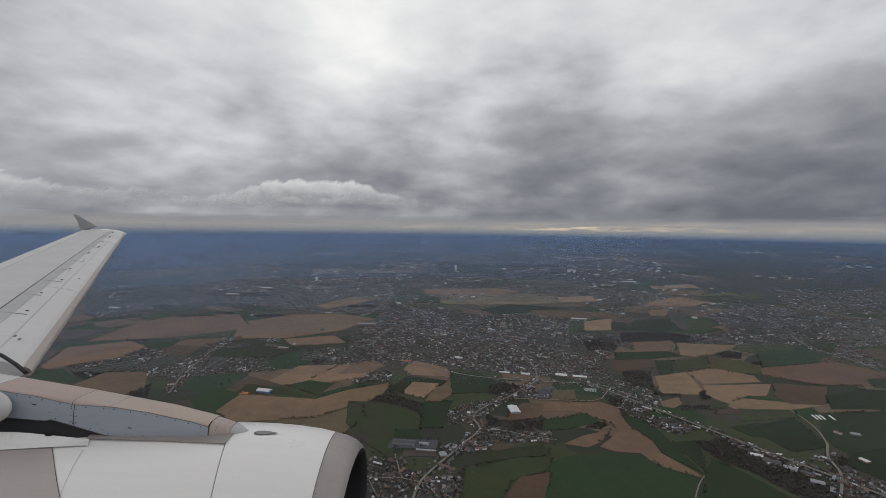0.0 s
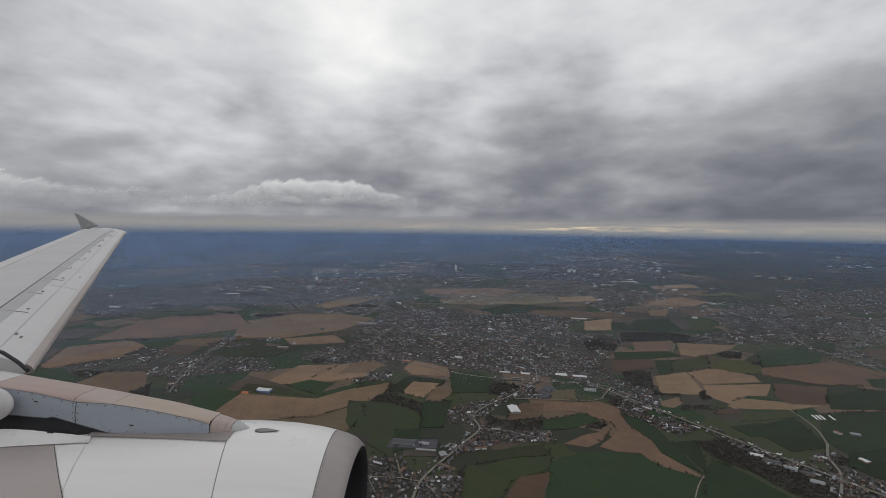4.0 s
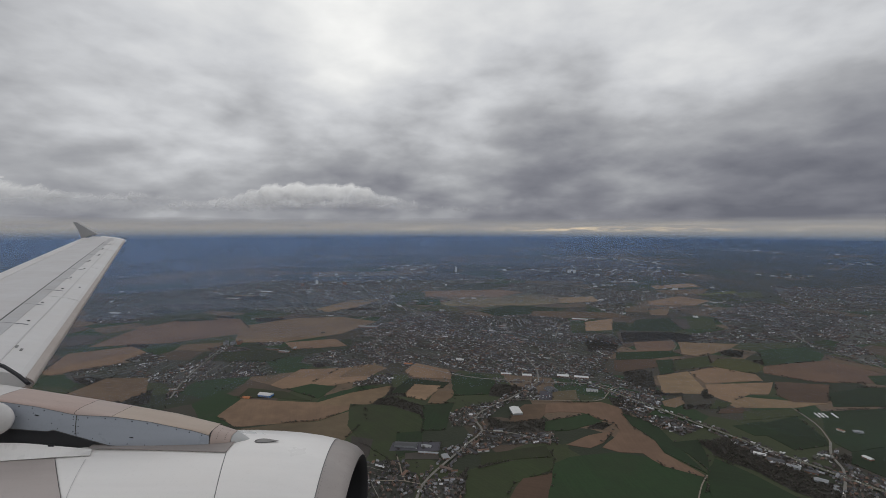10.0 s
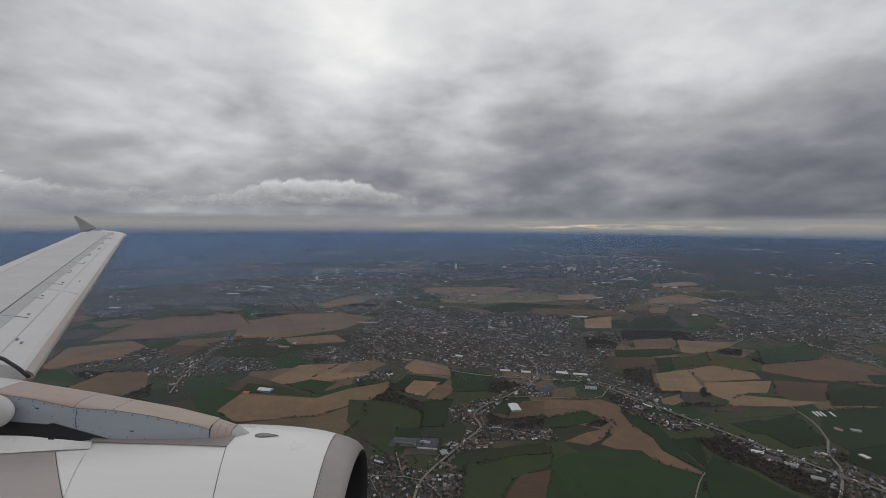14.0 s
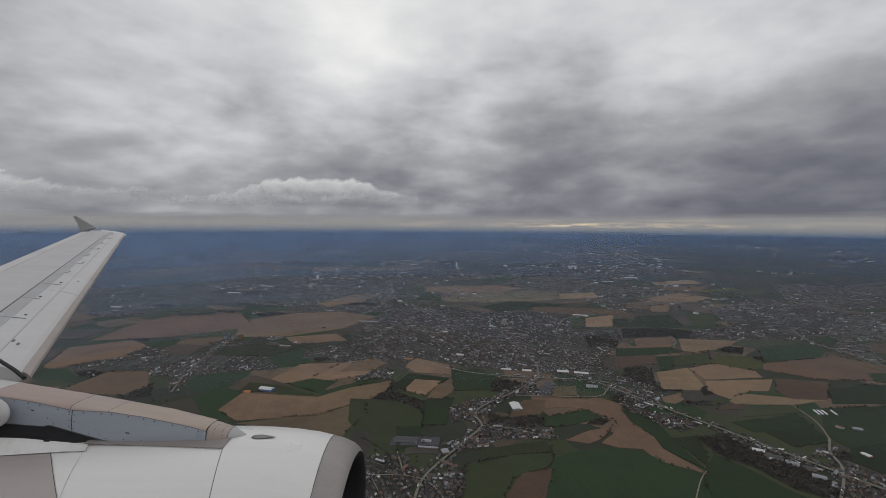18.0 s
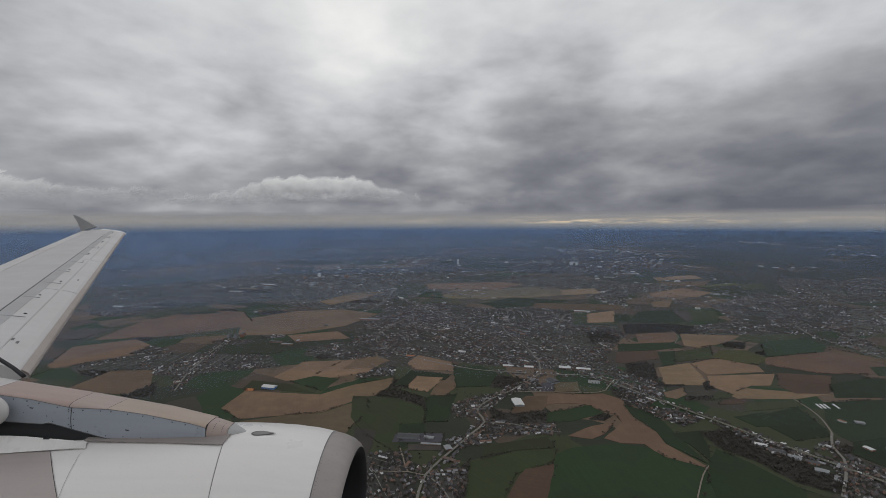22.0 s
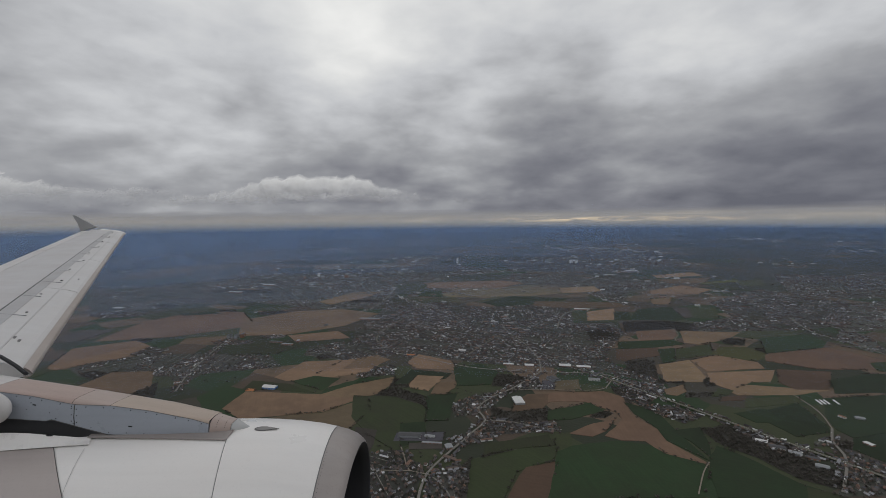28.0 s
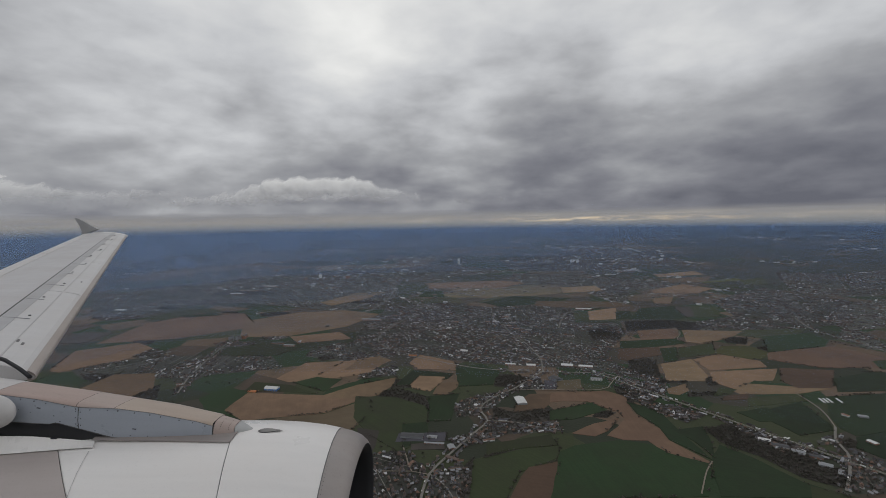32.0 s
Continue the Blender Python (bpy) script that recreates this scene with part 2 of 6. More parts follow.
def cloud_deck_material():
    """The underside of the cloud: masses of thick and thin cloud, lighter where the daylight comes through."""
    m = Nodes("cloud_deck")
    off = m.node("VectorMath")
    off.operation = "SUBTRACT"
    m.link(m.place(), off.inputs[0])
    off.inputs[1].default_value = (*CENTRE.xy, 60.0)
    unit = m.node("VectorMath")
    unit.operation = "NORMALIZE"
    m.link(off.outputs[0], unit.inputs[0])
    way = unit.outputs[0]
    up = m.axis(2, way)
    # the deck is a level sheet, so its masses crowd together towards the horizon
    depth = m.math("ADD", up, 0.30)
    sheet = m.node("CombineXYZ")
    m.link(m.math("DIVIDE", m.axis(0, way), depth), sheet.inputs[0])
    m.link(m.math("DIVIDE", m.axis(1, way), depth), sheet.inputs[1])
    warp = m.node("TexNoise", Scale=0.8, Detail=3.0)
    m.link(sheet.outputs[0], warp.inputs["Vector"])
    bent = m.node("VectorMath")
    bent.operation = "MULTIPLY_ADD"
    m.link(warp.outputs["Color"], bent.inputs[0])
    bent.inputs[1].default_value = (0.32, 0.32, 0.0)
    m.link(sheet.outputs[0], bent.inputs[2])
    flat = bent.outputs[0]
    mass = m.noise(1.25, 2, flat, 0.5)
    lump = m.noise(3.0, 5, flat, 0.44)
    billow = m.noise(13.0, 5, m.stretch((1.0, 1.0, 2.3), way), 0.48, 0.15)
    thin = m.math("MULTIPLY_ADD", m.math("SUBTRACT", mass, 0.5), 0.55, m.math("ADD", m.span(up, 0.0, 0.45, 0.24, 0.70), m.span(up, 0.56, 0.9, 0.0, -0.24)))
    thin = m.math("MULTIPLY_ADD", m.math("SUBTRACT", lump, 0.5), m.span(up, 0.0, 0.3, 0.38, 0.48), thin)
    thin = m.math("MULTIPLY_ADD", m.math("SUBTRACT", billow, 0.5), m.span(up, 0.05, 0.4, 0.34, 0.20), thin)
    for heading, height, reach, gain in THIN_PATCHES:
        h, e = radians(heading), radians(height)
        near = m.node("VectorMath")
        near.operation = "DOT_PRODUCT"
        m.link(way, near.inputs[0])
        near.inputs[1].default_value = (math.sin(h) * math.cos(e), math.cos(h) * math.cos(e), math.sin(e))
        thin = m.math("ADD", thin, m.math("MULTIPLY", m.math("POWER", m.math("MAXIMUM", near.outputs["Value"], 0.0), 2 / radians(reach) ** 2), gain))
    tone = m.ramp(thin, (0.0, (0.122, 0.127, 0.152)), (0.2, (0.192, 0.197, 0.222)), (0.42, (0.320, 0.327, 0.345)), (0.62, (0.512, 0.523, 0.542)), (0.85, (0.70, 0.705, 0.70)), (1.0, (0.82, 0.82, 0.805)))
    glow = m.node("Emission")
    m.link(tone, glow.inputs["Color"])
    glow.inputs["Strength"].default_value = 1.12
    m.link(glow.outputs[0], m.out.inputs["Surface"])
    m.mat.cycles.emission_sampling = "NONE"
    return m.mat


def horizon_material():
    """The far sky under the edge of the cloud: a pale, yellowish strip."""
    m = Nodes("horizon_sky")
    streak = m.noise(0.0016, 6, m.stretch((1.0, 1.0, 14.0)), 0.6)
    high = m.axis(2)
    low = m.span(high, 0, 200)
    # the blue-grey towards the foot imitates haze over the far land
    tone = m.ramp(low, (0.0, (0.104, 0.128, 0.168)), (0.07, (0.125, 0.146, 0.180)), (0.18, (0.178, 0.189, 0.206)), (0.33, (0.226, 0.226, 0.228)), (0.48, (0.262, 0.253, 0.243)), (0.66, (0.245, 0.24, 0.238)), (1.0, (0.20, 0.203, 0.218)))
    side = m.math("ABSOLUTE", m.math("SUBTRACT", m.axis(0), 1500))
    gap = m.math("MULTIPLY", m.span(side, 1300, 60), m.span(m.noise(0.005, 4, m.stretch((1.0, 1.0, 7.0))), 0.42, 0.62))
    bright = m.mix(m.span(streak, 0.54, 0.76), tone, (0.36, 0.335, 0.30))
    tone = m.mix(m.math("MULTIPLY", m.span(low, 0.18, 0.34), m.span(side, 3200, 1400)), tone, bright)
    tone = m.mix(m.math("MULTIPLY", gap, m.math("MULTIPLY", m.span(low, 0.30, 0.38), m.span(low, 0.58, 0.46))), tone, (0.72, 0.58, 0.40))
    dull = m.mix(m.math("MULTIPLY", m.span(streak, 0.30, 0.5, 0.7, 0.0), m.span(low, 0.2, 0.4)), tone, (0.21, 0.215, 0.235))
    glow = m.node("Emission")
    m.link(dull, glow.inputs["Color"])
    glow.inputs["Strength"].default_value = 1.15
    fade = m.node("MixShader")
    m.link(m.span(m.math("ADD", high, m.math("MULTIPLY", streak, 90)), 245, 185), fade.inputs[0])
    m.link(m.node("BsdfTransparent").outputs[0], fade.inputs[1])
    m.link(glow.outputs[0], fade.inputs[2])
    m.link(fade.outputs[0], m.out.inputs["Surface"])
    m.mat.cycles.emission_sampling = "NONE"
    return m.mat


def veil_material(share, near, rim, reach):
    """Imitated haze: an upright see-through sheet coloured pale blue, which the daylight lights."""
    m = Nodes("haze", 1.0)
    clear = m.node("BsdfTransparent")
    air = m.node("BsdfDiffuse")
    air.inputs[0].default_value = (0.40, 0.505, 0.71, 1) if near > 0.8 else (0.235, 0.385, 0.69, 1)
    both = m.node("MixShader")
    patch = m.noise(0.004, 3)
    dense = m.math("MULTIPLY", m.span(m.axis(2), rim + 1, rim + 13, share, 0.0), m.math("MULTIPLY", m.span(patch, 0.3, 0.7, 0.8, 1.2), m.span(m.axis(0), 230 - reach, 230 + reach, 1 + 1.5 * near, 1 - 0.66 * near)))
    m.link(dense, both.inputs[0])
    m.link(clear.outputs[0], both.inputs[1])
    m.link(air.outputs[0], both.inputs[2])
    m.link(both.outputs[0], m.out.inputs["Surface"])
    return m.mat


def cumulus_material(bright):
    """Bright heaped cloud: daylight on its crests is put in as glow; its foot thins out into the haze."""
    m = Nodes("cumulus", 1.0)
    m.bump(m.noise(0.08, 6), 0.35, 4.0)
    m.colour((0.30, 0.30, 0.30))
    crest = m.math("ADD", m.axis(2), m.math("MULTIPLY", m.noise(0.05, 5), 26))
    # emission rises with height to imitate sunlit crests
    glow = m.node("Emission")
    m.link(m.ramp(m.span(crest, 128, 182), (0.0, (0.20, 0.203, 0.217)), (0.35, (0.27, 0.273, 0.282)), (0.7, (0.45 * bright, 0.45 * bright, 0.448 * bright)), (1.0, (0.57 * bright, 0.57 * bright, 0.56 * bright))), glow.inputs["Color"])
    glow.inputs["Strength"].default_value = 1.0
    both = m.node("AddShader")
    m.link(m.bsdf.outputs[0], both.inputs[0])
    m.link(glow.outputs[0], both.inputs[1])
    clear = m.node("BsdfTransparent")
    fade = m.node("MixShader")
    wisp = m.math("ADD", m.axis(2), m.math("MULTIPLY", m.noise(0.03, 5), 34))
    rim = m.node("Attribute")
    rim.attribute_name = "rim"
    soft = m.span(m.math("ADD", rim.outputs["Fac"], m.math("MULTIPLY", m.noise(0.09, 4), 0.5)), 0.28, 0.85)
    m.link(m.math("MULTIPLY", m.span(wisp, 134, 154), soft), fade.inputs[0])
    m.link(clear.outputs[0], fade.inputs[1])
    m.link(both.outputs[0], fade.inputs[2])
    m.link(fade.outputs[0], m.out.inputs["Surface"])
    m.mat.cycles.emission_sampling = "NONE"
    return m.mat


# ---- mesh helpers ----
def mesh_of(name, verts, faces, mats, index=None, smooth=False):
    me = bpy.data.meshes.new(name)
    me.from_pydata(verts, [], faces)
    for one in mats if isinstance(mats, (list, tuple)) else [mats]:
        me.materials.append(one)
    if index is not None:
        me.polygons.foreach_set("material_index", index)
    if smooth:
        me.polygons.foreach_set("use_smooth", [True] * len(me.polygons))
    me.update()
    return me


def part(name, bm, material, parent, label=""):
    """Links a bmesh as one mesh object under a thing or under a part."""
    me = bpy.data.meshes.new(name)
    bm.to_mesh(me)
    bm.free()
    me.materials.append(material)
    ob = new(name, me)
    ob.parent = parent
    if label:
        tagged(ob, label)
    return ob


def share_part(name, me, parent, label=""):
    ob = new(name, me)
    ob.parent = parent
    if label:
        tagged(ob, label)
    return ob


def inside(pts, poly):
    """Which of the points lie in the outline."""
    x, y = pts[:, 0], pts[:, 1]
    hit = np.zeros(len(pts), bool)
    for (x0, y0), (x1, y1) in zip(poly, poly[1:] + poly[:1]):
        if y0 != y1:
            cross = (y0 > y) != (y1 > y)
            hit ^= cross & (x < (x1 - x0) * (y - y0) / (y1 - y0) + x0)
    return hit


rng = np.random.default_rng(7)
FIELDS, ROADS, HOUSES, TREE_SPOTS = [], [], [], []


# ---- the large structure: ground, cloud deck, far sky, haze ----
def polar(rings, sectors, z, start=0.0, sweep=2 * math.pi):
    verts, faces = [], []
    for r in rings:
        for k in range(sectors):
            a = start + sweep * k / sectors
            x, y = CENTRE.x + r * math.cos(a), CENTRE.y + r * math.sin(a)
            verts.append((x, y, z(x, y, r)))
    for i in range(len(rings) - 1):
        for k in range(sectors):
            q = (k + 1) % sectors
            faces.append((i * sectors + k, (i + 1) * sectors + k, (i + 1) * sectors + q, i * sectors + q))
    return verts, faces


verts, faces = polar([0.5, 100, 200, 400, 800, 1600, 3000, 4720], 96, lambda x, y, r: 0.0)
faces.append(tuple(range(95, -1, -1)))
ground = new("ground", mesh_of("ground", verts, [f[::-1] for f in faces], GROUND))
tagged(ground, "flat open country in dark green and brown", "ground", kind="structure")


# where the cloud is thin and bright, or thick and dark: heading, height and reach in degrees, gain
THIN_PATCHES = ((-12, 7, 8, -0.06), (-40, 5, 12, -0.03), (45, 5, 12, -0.13), (-15, 20, 8, 0.28), (30, 23, 8, 0.12), (-2, 25, 12, 0.05), (28, 17, 9, 0.19), (2, 13, 7, 0.05), (31, 9, 14, -0.21), (12, 6, 9, -0.10), (-36, 16, 13, 0.06), (-40, 8, 11, 0.12), (-44, 27, 10, -0.05), (42, 26, 11, 0.10))
rings = [i / 40 * 9 for i in range(41)] + [9 + i * 3.0 for i in range(1, 28)]
verts, faces = [], []
for e in rings:
    for k in range(240):
        a, b = k * math.pi / 120, radians(e)
        r = 4650 * math.cos(b) ** 0.5 if e < 89 else 0.1
        bulge = 1 + 0.01 * noise.fractal(Vector((math.cos(a) * 6, math.sin(a) * 6, b * 14)), 1.0, 2.0, 4)
        verts.append((CENTRE.x + r * math.cos(a) * bulge, CENTRE.y + r * math.sin(a) * bulge, 110 + 4650 * math.sin(b) * bulge))
for i in range(len(rings) - 1):
    for k in range(240):
        q = (k + 1) % 240
        faces.append((i * 240 + k, (i + 1) * 240 + k, (i + 1) * 240 + q, i * 240 + q))
faces.append(tuple(range((len(rings) - 1) * 240, len(rings) * 240)))
deck = new("cloud_deck", mesh_of("cloud_deck", verts, faces, cloud_deck_material(), smooth=True))
tagged(deck, "grey overcast cloud deck with brighter thin patches", "clouds", kind="structure")


def wall_round(radius, z0, z1, sectors=192, start=0.0, sweep=2 * math.pi, sway=0.0):
    verts, faces = [], []
    for k in range(sectors + 1):
        a = start + sweep * k / sectors
        r = radius * (1 + sway * noise.fractal(Vector((math.cos(a) * 2.5, math.sin(a) * 2.5, radius * 0.37)), 0.8, 2.0, 3))
        x, y = CENTRE.x + r * math.cos(a), CENTRE.y + r * math.sin(a)
        verts += [(x, y, z0), (x, y, z1)]
    for k in range(sectors):
        faces.append((2 * k, 2 * k + 1, 2 * k + 3, 2 * k + 2))
    return verts, faces


verts, faces = wall_round(4560, -1, 205)
backdrop = new("backdrop", mesh_of("backdrop", verts, faces, horizon_material()))
tagged(backdrop, "pale yellowish strip of far sky on the horizon", "sky", kind="structure")
# upright see-through sheets imitate the haze, the nearer ones denser in the west
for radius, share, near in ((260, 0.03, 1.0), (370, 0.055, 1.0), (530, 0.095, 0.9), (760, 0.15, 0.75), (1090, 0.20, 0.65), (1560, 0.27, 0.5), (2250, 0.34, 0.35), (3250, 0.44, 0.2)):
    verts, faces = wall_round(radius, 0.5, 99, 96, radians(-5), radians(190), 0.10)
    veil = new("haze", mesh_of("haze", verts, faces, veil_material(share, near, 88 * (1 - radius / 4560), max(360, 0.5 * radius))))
    tagged(veil, "thin pale blue sheet that imitates haze over the far country", "haze", kind="structure")


# ---- fields, roads, towns and woods: how each kind is made ----
BEDS = {}


def field(kind, outline):
    """One tilled or grassed parcel: a thin bed of soil with slightly uneven edges."""
    BEDS[kind] = BEDS.get(kind, 0) + 1
    z = 0.06 + 0.0009 * len(FIELDS)
    if kind not in ("litter", "garden"):
        cx, cy = sum(p[0] for p in outline) / len(outline), sum(p[1] for p in outline) / len(outline)
        outline = [(cx + (x - cx) * 1.05, cy + (y - cy) * 1.05) for x, y in outline]
        FIELDS.append(outline)
    else:
        z = 0.001 * BEDS[kind] + (0.03 if kind == "litter" else 0.0)
    ring = []
    for (x0, y0), (x1, y1) in zip(outline, outline[1:] + outline[:1]):
        steps = max(1, int(math.hypot(x1 - x0, y1 - y0) / 5))
        for k in range(steps):
            s = k / steps
            j = 0.35 if k else 0.0
            ring.append((x0 + (x1 - x0) * s + random.uniform(-j, j), y0 + (y1 - y0) * s + random.uniform(-j, j)))
    bm = bmesh.new()
    top = [bm.verts.new((x, y, z)) for x, y in ring]
    low = [bm.verts.new((x, y, 0.0)) for x, y in ring]
    face = bm.faces.new(top)
    face.normal_update()
    if face.normal.z < 0:
        face.normal_flip()
    for k in range(len(top)):
        q = (k + 1) % len(top)
        bm.faces.new((top[k], low[k], low[q], top[q]))
    bmesh.ops.triangulate(bm, faces=[face])
    me = bpy.data.meshes.new("field")
    bm.to_mesh(me)
    bm.free()
    me.materials.append(FIELD[kind])
    words = {"plough": "bare tan ploughed field with faint drill lines", "brown": "damp dark brown tilled field", "stubble": "pale straw-coloured stubble field",
             "green": "dark green field of winter crop", "olive": "dull olive rough grass meadow", "lime": "yellow-green field of young crop",
             "litter": "brown leaf-littered woodland floor", "garden": "grey-green gardens and yards between houses", "water": "still grey river water with a faint sheen", "yard": "grey paved industrial yard", "fallow": "grey-brown fallow plot", "rows": "brown nursery plot planted in rows"}
    tagged(new("field", me), words[kind], "field", "fields", "structure")


def smooth_line(points, step=4.0):
    """A gently rounded line through the points."""
    pts = [Vector(p) for p in points]
    pts = [2 * pts[0] - pts[1]] + pts + [2 * pts[-1] - pts[-2]]
    out = []
    for a, b, c, d in zip(pts, pts[1:], pts[2:], pts[3:]):
        n = max(1, int((c - b).length / step))
        for k in range(n):
            s = k / n
            out.append(0.5 * (2 * b + (c - a) * s + (2 * a - 5 * b + 4 * c - d) * s * s + (3 * b - a - 3 * c + d) * s ** 3))
    return out + [pts[-2]]


def ribbon(line, width, z, offset=0.0):
    verts, faces = [], []
    for k, p in enumerate(line):
        way = (line[min(k + 1, len(line) - 1)] - line[max(k - 1, 0)]).normalized()
        side = Vector((-way.y, way.x))
        for s in (-0.5, 0.5):
            q = p + side * (width * s + offset)
            verts.append((q.x, q.y, z))
        if k:
            faces.append((2 * k - 2, 2 * k, 2 * k + 1, 2 * k - 1))
    return verts, faces


ROAD_HOUSES = []


def road(kind, width, share, points):
    line = smooth_line(points)
    ROADS.append((np.array([tuple(p) for p in line]), width))
    ROAD_HOUSES.append(share)
    z = 0.46 + 0.002 * len(ROADS)
    root = new("road")
    words = {"motorway": "grey dual carriageway with a dark central strip", "highway": "straight pale concrete trunk road lined with houses",
             "street": "pale asphalt village street", "lane": "narrow pale country lane"}
    tagged(root, words[kind], "road", "roads", "structure")
    mat = {"motorway": ASPHALT, "highway": CONCRETE, "street": CONCRETE, "lane": TRACK}[kind]
    if kind in ("motorway", "highway"):
        for s in (-0.27, 0.27):
            share_part("carriageway", mesh_of("carriageway", *ribbon(line, width * 0.36, z, s * width), mat), root)
        share_part("verge", mesh_of("verge", *ribbon(line, width * 1.5, z - 0.006), FIELD["olive"]), root, "grassy verge")
    else:
        share_part("carriageway", mesh_of("carriageway", *ribbon(line, width * (0.75 if width > 1.1 else 0.55), z), mat), root)
    if kind != "motorway":
        return
    for s in (-0.62, 0.62):
        share_part("barrier", mesh_of("barrier", *ribbon(line, width * 0.06, z + 0.12, s * width), SHEET_GREY), root)


def clear_of(pts, gap):
    """Which points stand clear of fields and roads."""
    ok = np.ones(len(pts), bool)
    for outline in FIELDS:
        lo, hi = np.min(outline, 0), np.max(outline, 0)
        near = np.flatnonzero((pts[:, 0] > lo[0]) & (pts[:, 0] < hi[0]) & (pts[:, 1] > lo[1]) & (pts[:, 1] < hi[1]))
        ok[near] &= ~inside(pts[near], outline)
    for line, width in ROADS:
        lo, hi = line.min(0) - 4, line.max(0) + 4
        near = np.flatnonzero(ok & (pts[:, 0] > lo[0]) & (pts[:, 0] < hi[0]) & (pts[:, 1] > lo[1]) & (pts[:, 1] < hi[1]))
        for i in near:
            if (np.hypot(*(line - pts[i]).T) < width * 0.6 + gap + 1.0).any():
                ok[i] = (np.hypot(*(line - pts[i]).T) > width * 0.6 + gap).all() and rng.random() < 0.8
    return ok


STREETS = [[], []]


def town(spacing, share, outline):
    """Rows of houses along streets that follow the town's own grain, gardens with trees between them."""
    field("garden", outline)
    poly = np.array(outline)
    mid = poly.mean(0)
    size = max(np.ptp(poly[:, 0]), np.ptp(poly[:, 1]))
    stretch = max(1.0, mid[1] / 420)
    seeds = rng.uniform(poly.min(0), poly.max(0), (int(min(7, 2 + size / 40)), 2))
    found = []
    for own, seed in enumerate(seeds):
        grain = rng.uniform(0, math.pi)
        ca, sa = math.cos(grain), math.sin(grain)
        for v in np.arange(-size, size, spacing * stretch * rng.uniform(0.9, 1.2)):
            bend = rng.uniform(-0.01, 0.01)
            for side in (-1, 1):
                us = np.arange(-size, size, (1.15 if spacing < 4.5 else 1.6) * stretch)
                us = us + rng.uniform(-0.7, 0.7, len(us))
                w = v + side * 0.25 * spacing * stretch + bend * us ** 2 * 0.2 + rng.normal(0, 0.55, len(us))
                row = np.stack([seed[0] + us * ca - w * sa, seed[1] + us * sa + w * ca, np.full(len(us), grain), np.full(len(us), stretch)], 1)
                mine = np.argmin(np.hypot(row[:, None, 0] - seeds[:, 0], row[:, None, 1] - seeds[:, 1]), 1) == own
                patch = np.array([noise.noise(Vector((x * 0.06 / stretch, y * 0.06 / stretch, 3.3))) for x, y in row[:, :2]])
                found.append(row[mine & (rng.random(len(us)) < share * (0.72 + (0.6 if spacing < 4.5 else 1.7) * patch))])
            us = np.arange(-size, size, 3.0)
            w = v + bend * us ** 2 * 0.2
            line = np.stack([seed[0] + us * ca - w * sa, seed[1] + us * sa + w * ca], 1)
            ok = inside(line, outline) & (np.argmin(np.hypot(line[:, None, 0] - seeds[:, 0], line[:, None, 1] - seeds[:, 1]), 1) == own)
            keep = rng.random() < 0.7
            for k in range(len(us) - 1):
                if keep and ok[k] and ok[k + 1]:
                    b = len(STREETS[0])
                    n = np.array([-(line[k + 1] - line[k])[1], (line[k + 1] - line[k])[0]]) / 3.0 * (0.13 if spacing < 4.5 else 0.22) * stretch
                    STREETS[0] += [(*(line[k] - n), 0.055), (*(line[k + 1] - n), 0.055), (*(line[k + 1] + n), 0.055), (*(line[k] + n), 0.055)]
                    STREETS[1].append((b, b + 1, b + 2, b + 3))
    spots = np.concatenate(found)
    spots = spots[inside(spots[:, :2], outline)]
    spots = spots[clear_of(spots[:, :2], 0.6)]
    HOUSES.extend(map(tuple, spots))
    n = int(len(spots) * (1.7 if spacing < 4.5 else 1.2))
    pts = np.stack([rng.uniform(poly[:, 0].min(), poly[:, 0].max(), n * 3), rng.uniform(poly[:, 1].min(), poly[:, 1].max(), n * 3)], 1)
    pts = pts[inside(pts, outline)][:n]
    pts = pts[clear_of(pts, 0.3)] if len(pts) else pts
    TREE_SPOTS.extend((x, y, rng.uniform(0.45, 0.95) * stretch) for x, y in pts)


def wood(density, outline):
    poly = np.array(outline)
    field("litter", outline)
    lo, hi = poly.min(0), poly.max(0)
    n = int(min(16000, 4.2 * density * np.prod(hi - lo) / max(1.0, poly[:, 1].mean() / 420) ** 2))
    pts = rng.uniform(lo, hi, (n, 2))
    pts = pts[inside(pts, outline)]
    pts = pts[clear_of(pts, 0.4)]
    TREE_SPOTS.extend((x, y, rng.uniform(0.5, 0.95) * min(1.7, max(1.0, y / 420))) for x, y in pts)


# fields, in map order
field('plough', [(-25.0, 271.5), (-45.7, 311.6), (-16.1, 331.9), (5.2, 317.8), (4.2, 290.7), (-16.9, 268.7)])
field('plough', [(-45.6, 333.3), (-54.4, 395.5), (-34.2, 438.1), (12.5, 435.8), (49.7, 382.6), (4.3, 346.8)])
field('plough', [(34.1, 404.0), (67.2, 439.8), (109.7, 448.5), (147.7, 429.4), (128.2, 381.7), (91.5, 352.5), (56.5, 350.2)])
field('green', [(-47.1, 431.5), (-19.4, 442.0), (-5.0, 431.8), (-35.0, 421.6)])
field('plough', [(95.1, 349.2), (129.0, 362.2), (143.5, 342.2), (108.9, 330.4)])
field('olive', [(62.5, 318.5), (90.5, 334.0), (117.7, 329.4), (104.5, 301.9), (74.5, 300.0)])
field('plough', [(123.9, 257.2), (130.2, 284.1), (154.2, 287.9), (148.1, 262.4), (146.8, 254.9), (132.4, 252.2)])
field('plough', [(145.9, 262.2), (154.5, 286.7), (173.7, 298.6), (178.7, 282.6), (173.7, 265.8), (153.1, 257.0)])
field('green', [(135.6, 250.7), (145.8, 259.4), (160.6, 255.7), (156.0, 238.6)])
